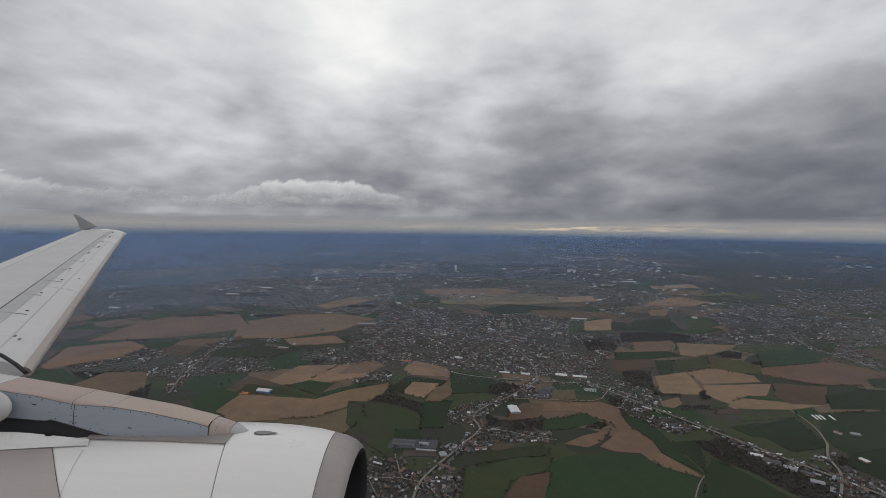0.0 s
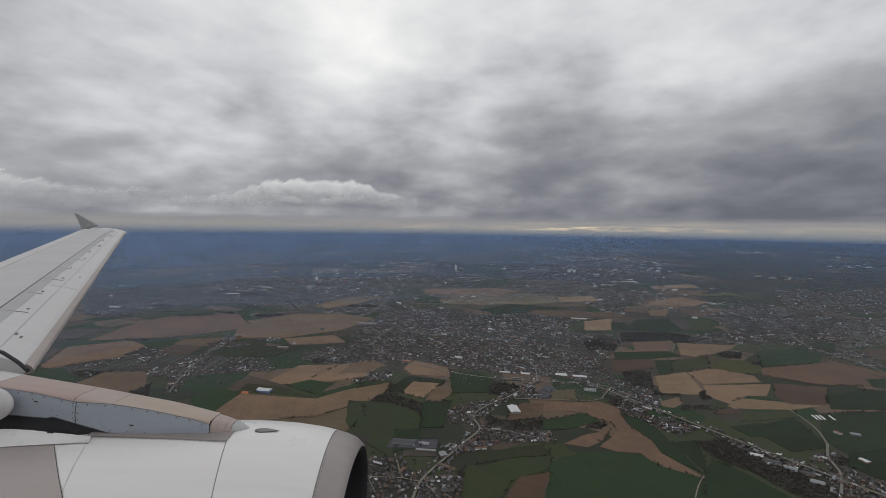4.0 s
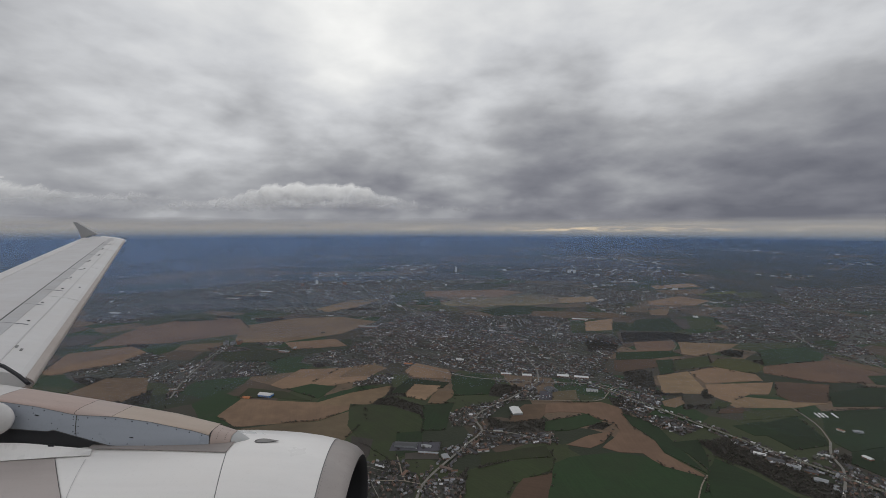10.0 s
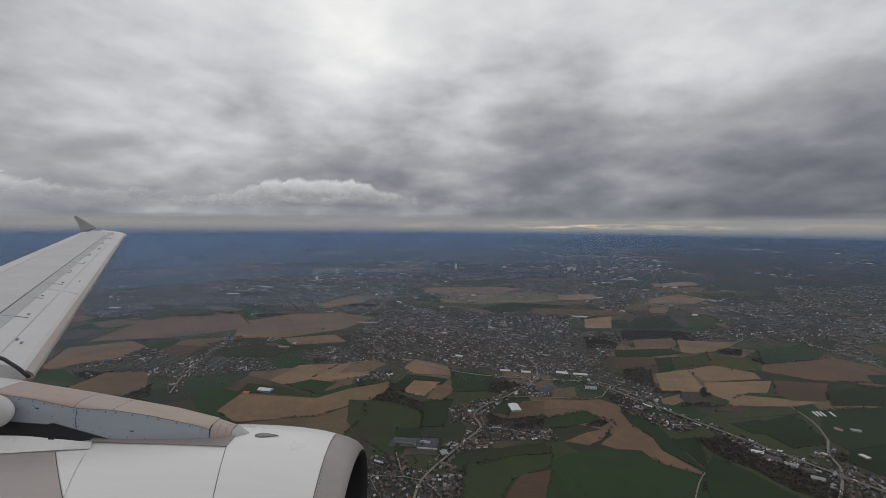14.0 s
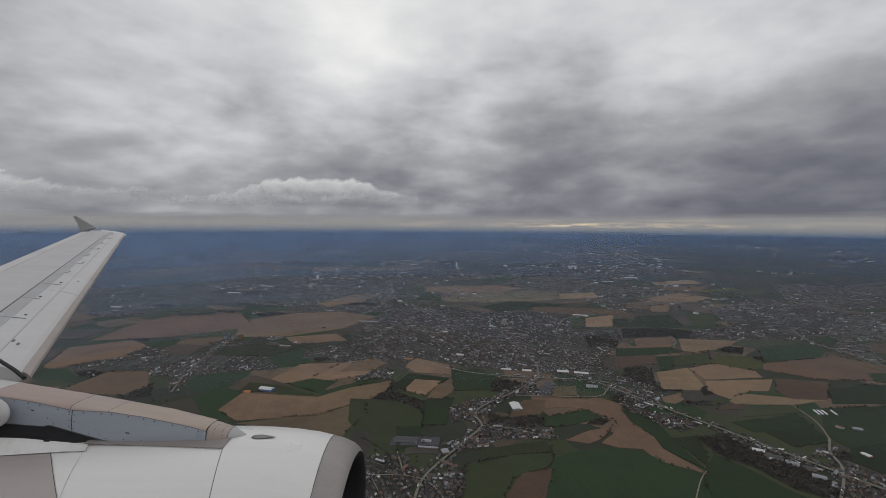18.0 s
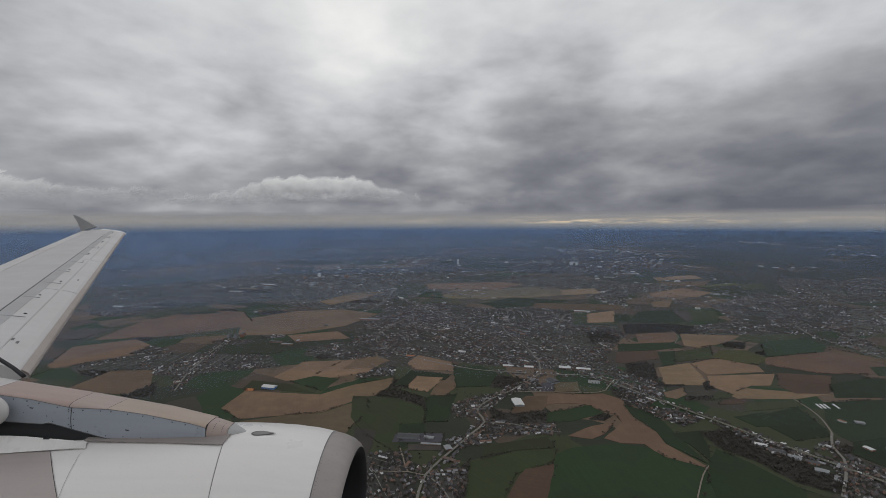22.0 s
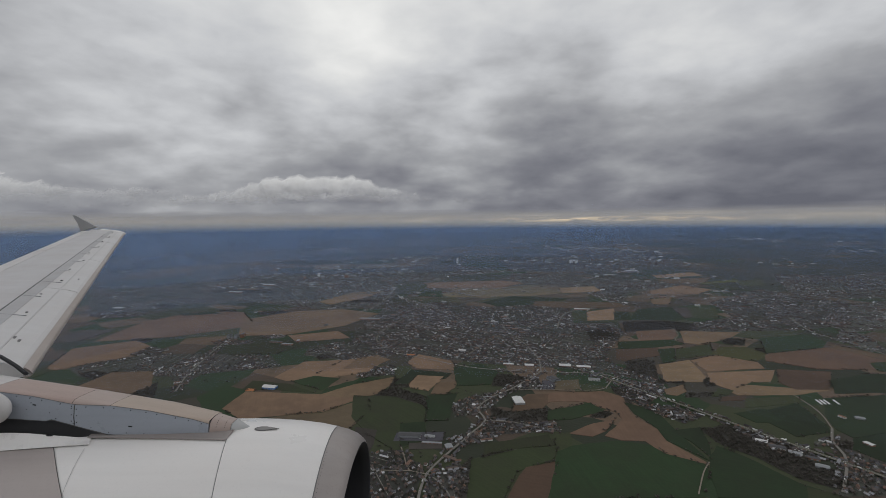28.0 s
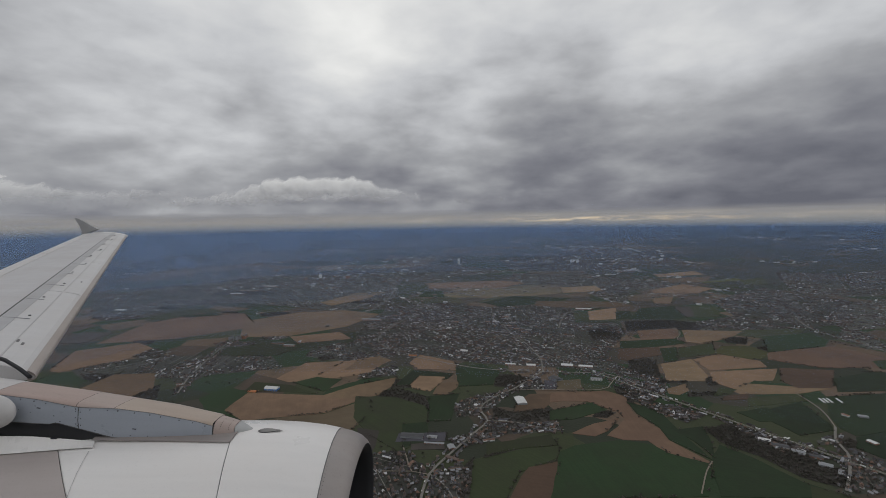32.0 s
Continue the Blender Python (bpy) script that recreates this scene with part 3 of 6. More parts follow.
field('plough', [(20.8, 232.5), (22.4, 263.8), (45.5, 265.2), (60.1, 242.9), (57.1, 230.7)])
field('plough', [(117.6, 215.2), (118.3, 235.7), (157.9, 232.6), (180.4, 249.8), (183.7, 234.1), (164.5, 212.7), (131.1, 204.9)])
field('plough', [(157.9, 232.6), (171.8, 246.8), (191.4, 258.4), (190.5, 245.4), (185.4, 232.7), (173.4, 229.1)])
field('plough', [(158.7, 271.9), (161.6, 287.2), (174.0, 297.4), (183.5, 289.6), (175.0, 274.9)])
field('olive', [(114.2, 237.8), (113.7, 251.2), (134.5, 247.2), (152.6, 235.3), (128.9, 238.6)])
field('stubble', [(132.8, 201.6), (150.3, 208.3), (165.1, 210.9), (182.1, 228.2), (185.4, 213.9), (180.7, 192.6), (165.5, 194.8)])
field('plough', [(72.1, 493.3), (94.6, 554.2), (132.0, 561.6), (117.5, 515.1), (89.4, 477.7)])
field('plough', [(178.9, 636.7), (284.3, 657.5), (313.5, 631.3), (279.0, 592.3), (186.6, 589.6)])
field('stubble', [(207.3, 541.8), (241.7, 575.1), (335.9, 582.7), (364.7, 554.2), (306.1, 525.9), (221.3, 519.3)])
field('plough', [(354.1, 584.2), (400.9, 597.5), (398.1, 556.9), (349.1, 544.8)])
field('green', [(252.2, 486.6), (286.4, 524.3), (347.0, 507.2), (316.9, 478.6), (268.4, 463.0)])
field('brown', [(310.1, 490.9), (388.8, 483.9), (395.0, 460.6), (334.5, 453.4), (303.1, 465.5)])
field('olive', [(133.0, 621.5), (179.8, 625.5), (182.5, 594.2), (146.1, 586.2)])
field('plough', [(348.0, 435.8), (377.9, 451.1), (364.3, 404.0), (339.2, 400.2)])
field('green', [(372.3, 432.5), (386.1, 435.9), (378.3, 405.0), (362.5, 401.8)])
field('green', [(401.0, 447.3), (437.1, 458.0), (425.0, 408.2), (414.3, 401.0), (375.5, 402.6)])
field('fallow', [(433.8, 449.7), (451.1, 456.3), (437.1, 415.6), (425.5, 408.2)])
field('olive', [(451.6, 456.3), (476.3, 452.7), (454.8, 410.2), (433.6, 408.7)])
field('plough', [(457.1, 557.4), (515.5, 602.0), (533.0, 567.5), (498.4, 533.1), (452.0, 537.1)])
field('plough', [(433.5, 500.1), (461.4, 512.3), (440.9, 472.5), (425.8, 474.4)])
field('plough', [(524.4, 710.4), (602.2, 745.4), (593.7, 703.3), (519.1, 677.9)])
field('brown', [(511.1, 659.4), (592.8, 678.2), (556.6, 625.2), (509.7, 621.3)])
field('lime', [(548.8, 624.5), (616.7, 657.0), (608.7, 634.7), (551.1, 614.6)])
field('olive', [(607.1, 634.5), (654.0, 660.2), (619.7, 596.4), (589.8, 594.0)])
field('plough', [(365.7, 361.6), (397.2, 367.2), (390.5, 350.0), (382.0, 338.7), (357.8, 335.6)])
field('plough', [(399.6, 362.1), (441.0, 358.1), (421.9, 339.7), (395.1, 325.2), (387.6, 330.3)])
field('green', [(342.3, 331.7), (381.3, 337.1), (383.9, 325.9), (360.3, 317.7), (336.5, 314.9)])
field('brown', [(333.7, 312.2), (361.7, 316.5), (355.8, 300.1), (330.9, 288.4), (326.7, 291.5)])
field('olive', [(373.4, 313.3), (401.5, 325.6), (391.1, 302.2), (363.7, 292.6)])
field('green', [(361.1, 312.6), (373.1, 315.9), (361.4, 289.2), (352.2, 285.4)])
field('lime', [(389.7, 301.0), (404.1, 317.8), (421.2, 318.8), (425.0, 303.1), (410.9, 290.0), (392.4, 293.2)])
field('green', [(446.9, 341.3), (486.4, 351.4), (483.2, 330.7), (460.9, 307.6), (426.5, 304.4)])
field('brown', [(426.5, 303.2), (475.5, 317.1), (486.4, 286.2), (466.8, 274.4), (435.3, 274.4), (417.2, 289.3)])
field('brown', [(482.0, 325.2), (498.8, 299.6), (489.4, 289.4), (477.2, 314.7)])
field('plough', [(348.3, 281.1), (369.9, 289.7), (364.0, 260.4), (358.2, 253.3), (339.6, 253.9)])
field('plough', [(372.0, 289.8), (391.9, 299.9), (408.1, 286.7), (404.9, 275.5), (371.0, 270.7)])
field('plough', [(369.3, 266.9), (408.2, 271.9), (393.6, 253.7), (383.9, 253.2), (368.1, 241.5), (363.1, 252.0)])
field('plough', [(365.4, 240.6), (378.9, 248.9), (393.6, 245.9), (414.5, 241.9), (393.4, 235.8), (367.0, 235.0)])
field('brown', [(411.5, 273.0), (437.4, 269.0), (416.0, 243.5), (400.2, 243.3), (398.6, 252.4)])
field('green', [(427.4, 255.7), (452.9, 265.5), (468.2, 266.4), (443.9, 240.0), (415.9, 238.5)])
field('green', [(473.3, 285.4), (488.4, 288.3), (471.6, 270.1), (465.9, 271.6)])
field('plough', [(333.7, 241.8), (346.1, 248.6), (343.4, 239.4), (336.3, 234.0), (332.2, 235.9)])
field('olive', [(361.7, 244.1), (367.7, 240.8), (361.8, 235.4), (352.2, 232.8)])
field('brown', [(357.4, 232.4), (369.9, 235.2), (366.0, 228.9), (353.3, 227.6)])
field('olive', [(367.4, 230.3), (393.8, 234.5), (391.1, 226.4), (361.3, 220.5)])
field('green', [(367.2, 216.6), (387.5, 225.0), (383.0, 203.4), (379.9, 197.4), (364.1, 193.3), (361.5, 205.3)])
field('green', [(352.5, 214.1), (368.1, 219.0), (368.6, 206.7), (356.1, 205.0)])
field('green', [(404.6, 231.1), (439.9, 235.7), (405.9, 198.7), (385.9, 193.1), (385.0, 199.5), (389.8, 210.5)])
field('green', [(384.3, 191.2), (404.1, 196.8), (382.1, 172.9), (377.6, 183.3)])
field('plough', [(196.2, 283.6), (201.5, 300.3), (222.4, 287.4), (226.2, 270.8), (202.6, 273.5)])
field('green', [(193.2, 247.2), (200.2, 270.3), (223.1, 264.9), (220.2, 256.5), (202.3, 247.7)])
field('plough', [(201.1, 247.6), (204.6, 261.0), (218.8, 259.1), (216.8, 250.2), (212.2, 238.7), (203.0, 242.1)])
field('plough', [(214.0, 235.0), (216.2, 249.3), (227.2, 251.7), (225.6, 242.6), (221.2, 234.0)])
field('green', [(225.1, 274.8), (240.5, 280.9), (249.9, 267.4), (244.9, 248.5), (227.3, 245.9)])
field('olive', [(175.8, 230.7), (196.1, 229.0), (211.2, 219.1), (214.6, 188.6), (204.1, 179.2), (190.3, 192.1), (180.4, 207.6)])
field('green', [(212.3, 231.3), (227.0, 234.3), (224.6, 219.2), (223.8, 205.4), (214.1, 204.9)])
field('fallow', [(184.3, 196.8), (193.8, 194.3), (194.6, 183.0), (193.6, 172.5), (187.9, 178.3)])
field('olive', [(233.6, 171.9), (254.1, 180.9), (266.0, 181.6), (263.5, 174.2), (249.0, 165.0), (245.7, 156.7), (242.9, 150.0), (231.9, 149.5)])
field('brown', [(244.3, 150.1), (249.7, 162.7), (252.7, 167.7), (264.1, 171.9), (261.4, 163.3), (257.2, 150.7)])
field('green', [(267.6, 181.6), (290.4, 187.1), (306.0, 182.8), (317.1, 172.5), (305.6, 153.2), (258.1, 150.8), (263.5, 166.8)])
field('olive', [(266.7, 190.4), (274.4, 194.6), (272.3, 183.6), (266.0, 179.1)])
field('plough', [(274.2, 193.7), (285.8, 202.3), (297.0, 207.2), (289.1, 195.9), (282.7, 191.3)])
field('plough', [(273.9, 234.8), (301.5, 237.8), (308.8, 230.4), (305.5, 211.5), (310.5, 198.5), (309.8, 189.1), (317.8, 172.1), (305.7, 179.5), (303.3, 183.9), (301.9, 188.6), (293.2, 189.1), (288.1, 192.5), (294.5, 199.7), (300.0, 207.3), (299.3, 214.1), (293.4, 219.8), (289.5, 224.7), (278.9, 225.4), (271.8, 223.7)])
field('brown', [(254.8, 222.8), (262.5, 234.1), (273.0, 234.7), (270.5, 223.6), (266.8, 217.7), (253.3, 213.9)])
field('green', [(269.4, 214.8), (290.6, 224.1), (294.5, 215.0), (277.2, 206.6), (267.7, 205.6)])
field('stubble', [(280.4, 253.0), (293.2, 255.5), (290.8, 242.4), (277.8, 240.1)])
field('yard', [(273.5, 253.5), (279.9, 253.8), (277.5, 241.7), (270.8, 241.3)])
field('green', [(307.5, 224.4), (313.9, 219.1), (318.2, 211.1), (318.1, 198.9), (318.4, 188.6), (319.0, 175.1), (311.0, 189.1), (311.6, 199.6), (307.5, 212.2)])
field('green', [(316.5, 196.4), (329.5, 199.5), (325.5, 185.5), (321.0, 175.3), (320.0, 187.4)])
field('green', [(203.2, 200.5), (213.3, 202.6), (215.4, 187.7), (206.0, 181.4)])
field('fallow', [(209.0, 183.7), (221.1, 186.6), (221.9, 180.1), (209.6, 179.4)])
field('olive', [(239.1, 184.4), (264.7, 192.2), (264.8, 183.2), (254.2, 181.8), (238.7, 176.0)])

field('green', [(321.0, 176.0), (328.0, 184.0), (335.0, 174.0), (340.5, 161.0), (349.0, 153.0), (311.0, 152.9), (317.0, 167.8)])
field('olive', [(342.0, 158.0), (352.0, 152.0), (350.0, 140.0), (330.0, 142.0)])

field('yard', [(202.6, 185.6), (221.5, 186.6), (221.9, 193.4), (203.0, 192.6)])

# roads, streets and lanes
road('motorway', 3.0, 0, [(-333.7, 411.9), (-278.3, 451.0), (-188.1, 487.7), (-106.5, 517.2), (34.0, 529.8), (157.0, 555.2)])
road('street', 1.25, 0.45, [(184.0, 304.2), (206.0, 291.0), (226.1, 279.0), (242.9, 271.8), (275.1, 267.0), (306.4, 264.2), (316.2, 255.9), (322.3, 244.2)])
road('street', 1.25, 0.75, [(275.3, 267.9), (256.3, 242.0), (243.8, 228.8), (237.3, 216.7), (239.9, 204.1), (234.8, 194.5), (228.0, 182.5), (222.0, 172.0), (217.6, 162.7), (216.1, 153.0), (215.8, 145.9)])
road('lane', 1.0, 0.1, [(253.1, 239.5), (270.5, 239.7), (299.3, 239.9), (306.8, 247.2), (313.1, 257.5), (317.8, 260.3)])
road('street', 1.0, 0.7, [(239.4, 204.1), (252.1, 202.6), (261.1, 198.4), (271.3, 195.9)])
road('street', 0.95, 0.6, [(217.6, 162.7), (222.9, 156.5), (226.9, 147.8)])
road('lane', 0.9, 0.6, [(206.1, 180.5), (208.6, 172.1), (211.3, 164.2), (217.1, 162.4)])
road('lane', 0.8, 0.6, [(198.6, 164.2), (211.3, 164.2)])
road('street', 1.3, 0.5, [(126.5, 662.2), (138.7, 595.6), (143.3, 524.8), (140.4, 465.6), (130.4, 433.4)])
road('street', 1.3, 0.5, [(159.4, 518.3), (186.4, 475.3), (206.0, 447.0), (223.4, 414.8), (243.4, 395.8), (272.2, 391.4)])
road('street', 1.4, 0.5, [(181.1, 421.6), (171.1, 384.6), (165.6, 357.3), (166.4, 335.7), (174.3, 319.8), (187.8, 304.5)])
road('street', 1.2, 0.5, [(275.3, 267.9), (277.8, 293.0), (273.4, 327.4), (266.2, 355.2), (262.2, 386.6)])
road('lane', 1.0, 0, [(392.9, 235.1), (391.3, 222.1), (388.6, 212.1), (382.6, 199.4)])
road('street', 1.2, 0.4, [(382.6, 199.4), (373.8, 188.0), (370.4, 178.9), (362.7, 168.5), (350.7, 155.4)])
road('lane', 0.9, 0, [(396.6, 372.5), (393.4, 353.4), (382.5, 332.8), (395.9, 326.6)])
road('lane', 0.8, 0, [(318.4, 172.2), (313.1, 165.9), (304.7, 153.1)])
road('street', 1.4, 0.3, [(514.1, 407.8), (495.7, 358.3), (499.0, 327.6), (496.7, 297.3)])
road('street', 1.2, 0.7, [(80.0, 234.3), (68.7, 266.5), (55.7, 327.0), (59.1, 353.9)])
road('lane', 1.0, 0.2, [(233.0, 298.6), (249.7, 333.3), (259.2, 349.7)])
road('street', 1.5, 0.4, [(306.2, 370.2), (315.0, 400.7), (329.6, 432.0), (361.9, 452.6)])
road('street', 1.1, 0.5, [(88.0, 660.0), (118.0, 600.0), (168.0, 500.0), (222.0, 400.0), (270.0, 320.0), (307.6, 260.0)])
road('highway', 1.4, 0.8, [(307.6, 260.0), (334.0, 220.0), (361.0, 180.0), (389.0, 140.0), (413.0, 108.0)])

# built-up areas: street spacing, share of plots built on, outline
town(5.0, 0.9, [(143.5, 359.5), (152.1, 466.5), (197.6, 485.8), (256.7, 459.2), (340.8, 480.4), (324.8, 390.8), (357.3, 389.0), (354.9, 355.9), (320.0, 297.9), (323.3, 276.6), (334.9, 257.0), (335.8, 239.0), (332.1, 250.2), (308.4, 270.8), (276.8, 276.8), (243.3, 282.1), (218.6, 291.8), (187.8, 304.5), (171.0, 277.8), (161.4, 288.3)])
town(6.0, 0.7, [(310.4, 748.7), (440.2, 689.8), (465.5, 644.2), (392.1, 460.4), (381.8, 499.6), (369.7, 604.7), (297.7, 630.0)])
town(6.0, 0.7, [(457.4, 643.5), (533.2, 639.0), (509.4, 596.8), (424.3, 550.7)])
town(5.5, 0.75, [(486.7, 481.8), (597.1, 572.6), (596.6, 499.2), (626.5, 486.0), (544.9, 382.2), (487.6, 364.4), (443.1, 361.6), (407.7, 359.3), (419.4, 387.2), (468.0, 411.1)])
town(5.5, 0.7, [(619.6, 471.1), (673.7, 489.4), (563.0, 369.3), (525.1, 358.6), (521.5, 380.7)])
town(5.5, 0.7, [(523.4, 366.7), (529.5, 354.1), (507.7, 309.3), (493.5, 308.4), (498.9, 341.6)])
town(3.4, 1.0, [(247.2, 237.7), (258.4, 247.6), (246.1, 222.3), (237.7, 211.9), (226.2, 207.2), (224.5, 221.1), (235.5, 232.6)])
town(3.4, 1.0, [(238.6, 201.3), (269.4, 204.6), (271.1, 195.4), (246.3, 192.2), (239.1, 185.3)])
town(3.4, 1.0, [(193.8, 176.5), (206.3, 179.3), (216.3, 166.2), (214.6, 147.2), (197.0, 146.3)])
town(3.4, 1.0, [(217.8, 160.4), (228.2, 171.6), (232.7, 161.8), (229.6, 147.9), (218.1, 147.4)])
town(3.4, 1.0, [(223.3, 188.1), (239.6, 197.2), (238.1, 187.1), (228.0, 180.4)])
town(3.4, 1.0, [(250.6, 244.0), (272.7, 262.2), (270.8, 241.3), (255.9, 238.9)])
town(3.4, 1.0, [(316.5, 256.8), (332.1, 250.2), (333.0, 238.8), (318.6, 224.3), (331.8, 218.8), (336.4, 210.4), (324.4, 203.3), (316.9, 213.9), (308.2, 232.4)])
town(3.8, 0.9, [(345.4, 202.9), (351.8, 198.3), (357.3, 183.8), (360.6, 177.3), (354.4, 174.4), (347.9, 179.3), (341.8, 196.8)])
town(3.8, 0.9, [(374.1, 181.5), (380.4, 171.1), (365.3, 154.7), (347.7, 153.9), (361.7, 168.4)])
town(3.8, 0.9, [(367.5, 189.0), (380.2, 193.7), (373.6, 185.5), (364.5, 185.0)])
town(5.0, 0.7, [(-13.1, 272.2), (18.9, 301.8), (101.8, 299.2), (119.7, 274.8), (64.4, 257.4), (8.6, 256.1)])
town(7.0, 0.7, [(-216.4, 520.7), (-220.9, 631.6), (-127.2, 707.9), (10.6, 805.9), (213.5, 911.4), (302.5, 763.9), (134.8, 662.9), (155.3, 482.6), (109.7, 448.5), (41.9, 474.1), (-35.2, 503.3), (-93.6, 448.4), (-132.9, 425.3)])
town(7.0, 0.6, [(307.8, 945.7), (479.5, 1077.6), (553.3, 912.5), (501.2, 766.5), (312.1, 764.8)])
town(6.0, 0.5, [(121.8, 317.9), (164.8, 343.6), (184.4, 301.7), (154.2, 287.9), (125.0, 298.1)])
town(4.6, 0.6, [(705.4, 713.2), (778.0, 688.2), (646.4, 502.9), (596.7, 515.6)])
town(3.8, 0.9, [(172.1, 272.7), (188.1, 278.8), (191.0, 261.1), (169.4, 256.2)])
town(7.0, 0.6, [(786.6, 688.9), (895.2, 729.9), (689.0, 506.0), (646.4, 502.9)])

# woods: trees per square metre, outline
wood(0.3, [(184.5, 237.1), (194.0, 242.4), (210.0, 231.9), (213.9, 218.6), (200.3, 219.7), (188.3, 225.7)])
wood(0.3, [(248.4, 265.4), (261.5, 261.5), (271.0, 253.3), (253.5, 244.2), (245.3, 245.3)])
wood(0.3, [(243.2, 218.9), (253.2, 213.3), (269.5, 218.5), (267.2, 205.6), (252.1, 203.1), (242.5, 205.3)])
wood(0.3, [(366.0, 393.6), (407.4, 396.4), (430.8, 378.4), (409.4, 362.8), (356.1, 359.3)])
wood(0.3, [(328.1, 368.0), (357.7, 369.9), (343.0, 336.2), (323.2, 334.9)])
wood(0.35, [(291.9, 216.7), (298.6, 213.5), (292.9, 208.0), (286.4, 208.8)])
wood(0.3, [(308.0, 247.3), (315.6, 241.5), (310.3, 222.0), (308.0, 225.7), (306.5, 237.3)])
wood(0.42, [(328.7, 198.0), (343.0, 203.0), (354.5, 187.1), (355.6, 173.3), (361.8, 164.5), (353.0, 157.0), (343.0, 163.0), (338.0, 176.0), (330.0, 186.0)])
wood(0.35, [(341.6, 236.4), (356.6, 238.0), (353.8, 232.9), (339.2, 231.4)])
wood(0.35, [(361.5, 260.3), (366.8, 258.8), (361.8, 246.4), (356.5, 246.1)])
wood(0.3, [(336.5, 257.1), (349.7, 256.2), (348.8, 251.2), (334.4, 248.8)])
wood(0.35, [(381.3, 256.3), (394.9, 258.8), (391.5, 253.6), (379.7, 252.1)])
wood(0.35, [(419.8, 313.7), (433.0, 317.0), (425.7, 303.1), (413.9, 302.4)])
wood(0.3, [(416.6, 340.8), (434.3, 339.0), (422.8, 321.6), (412.3, 326.3)])
wood(0.3, [(51.1, 232.6), (61.7, 247.3), (73.2, 227.8), (61.9, 222.9)])
wood(0.3, [(229.9, 168.7), (233.6, 174.6), (231.9, 149.5), (228.6, 149.3)])
wood(0.25, [(334.6, 298.8), (348.0, 288.4), (335.1, 250.4), (324.9, 271.8)])
wood(0.3, [(375.3, 188.1), (383.9, 190.7), (376.8, 183.2), (371.5, 181.3)])
wood(0.2, [(238.8, 178.9), (249.8, 181.5), (262.3, 178.9), (249.2, 175.4), (234.3, 167.1)])
wood(0.3, [(272.8, 178.6), (285.4, 178.5), (282.3, 175.2), (270.0, 175.3)])
wood(0.3, [(98.2, 406.1), (109.1, 421.5), (119.8, 393.9), (107.9, 384.5)])

# spinneys and hamlets among the western fields
wood(0.3, [(-1.5, 399.9), (-12.5, 411.9), (-27.8, 413.0), (-35.6, 405.6), (-26.6, 392.1), (-11.4, 388.6), (-2.8, 391.3)])
wood(0.3, [(8.3, 440.0), (-0.8, 446.9), (-8.0, 448.3), (-14.3, 444.9), (-6.6, 435.0), (2.5, 428.2), (7.7, 432.1)])
wood(0.3, [(-4.8, 335.6), (-12.8, 340.2), (-21.2, 343.0), (-24.9, 338.8), (-18.1, 331.8), (-9.4, 327.4), (-3.4, 329.4)])
wood(0.3, [(-14.3, 298.7), (-18.2, 302.8), (-23.5, 303.3), (-23.8, 300.2), (-20.2, 296.9), (-14.9, 293.2), (-12.1, 295.2)])
wood(0.3, [(107.6, 371.2), (99.7, 381.3), (87.4, 382.5), (80.0, 375.9), (87.0, 366.0), (96.5, 358.9), (104.6, 363.0)])
wood(0.3, [(145.2, 295.3), (140.9, 300.4), (136.0, 299.3), (133.7, 296.8), (134.9, 292.8), (139.0, 288.5), (143.0, 291.1)])
wood(0.3, [(28.9, 259.5), (19.4, 263.5), (8.6, 264.9), (4.4, 261.1), (9.0, 256.3), (19.0, 253.0), (28.1, 254.5)])
wood(0.3, [(68.6, 431.7), (57.0, 439.9), (40.5, 442.8), (31.1, 435.4), (35.0, 425.1), (50.7, 420.8), (60.4, 425.1)])
wood(0.3, [(-72.4, 469.1), (-83.4, 477.6), (-98.0, 479.0), (-101.6, 472.0), (-96.6, 463.9), (-84.5, 461.3), (-72.7, 461.0)])
wood(0.3, [(133.7, 421.7), (124.3, 429.5), (113.1, 429.8), (100.3, 426.4), (103.2, 414.2), (118.0, 412.4), (131.5, 411.3)])
wood(0.3, [(204.0, 249.1), (198.3, 253.9), (189.7, 255.4), (180.6, 252.0), (181.7, 244.3), (192.1, 243.1), (201.5, 242.8)])
wood(0.3, [(-13.5, 566.3), (-23.0, 581.4), (-60.7, 580.2), (-93.8, 572.3), (-85.2, 554.2), (-45.3, 548.5), (-5.2, 550.0)])
wood(0.3, [(144.1, 493.9), (133.3, 499.4), (115.3, 502.9), (106.4, 495.6), (106.3, 489.0), (120.2, 484.2), (140.0, 485.9)])
town(4.2, 0.9, [(23.9, 309.2), (12.7, 315.7), (-6.3, 321.8), (-9.5, 312.4), (-6.8, 302.0), (13.6, 296.0), (25.2, 301.2)])
town(4.2, 0.9, [(76.2, 329.6), (67.9, 335.0), (53.1, 336.3), (44.4, 331.6), (48.3, 325.3), (61.2, 321.8), (76.2, 322.9)])
town(4.2, 0.9, [(-75.6, 426.1), (-95.1, 434.8), (-125.4, 438.0), (-134.3, 428.4), (-127.2, 419.3), (-103.2, 410.4), (-79.9, 416.4)])
town(4.2, 0.9, [(93.9, 349.3), (84.6, 354.5), (74.5, 357.6), (67.6, 352.6), (74.4, 345.4), (82.6, 339.2), (92.7, 341.4)])
town(4.2, 0.9, [(-50.4, 503.8), (-62.6, 518.1), (-97.0, 519.0), (-119.9, 509.4), (-103.9, 494.9), (-75.9, 484.8), (-44.5, 489.3)])

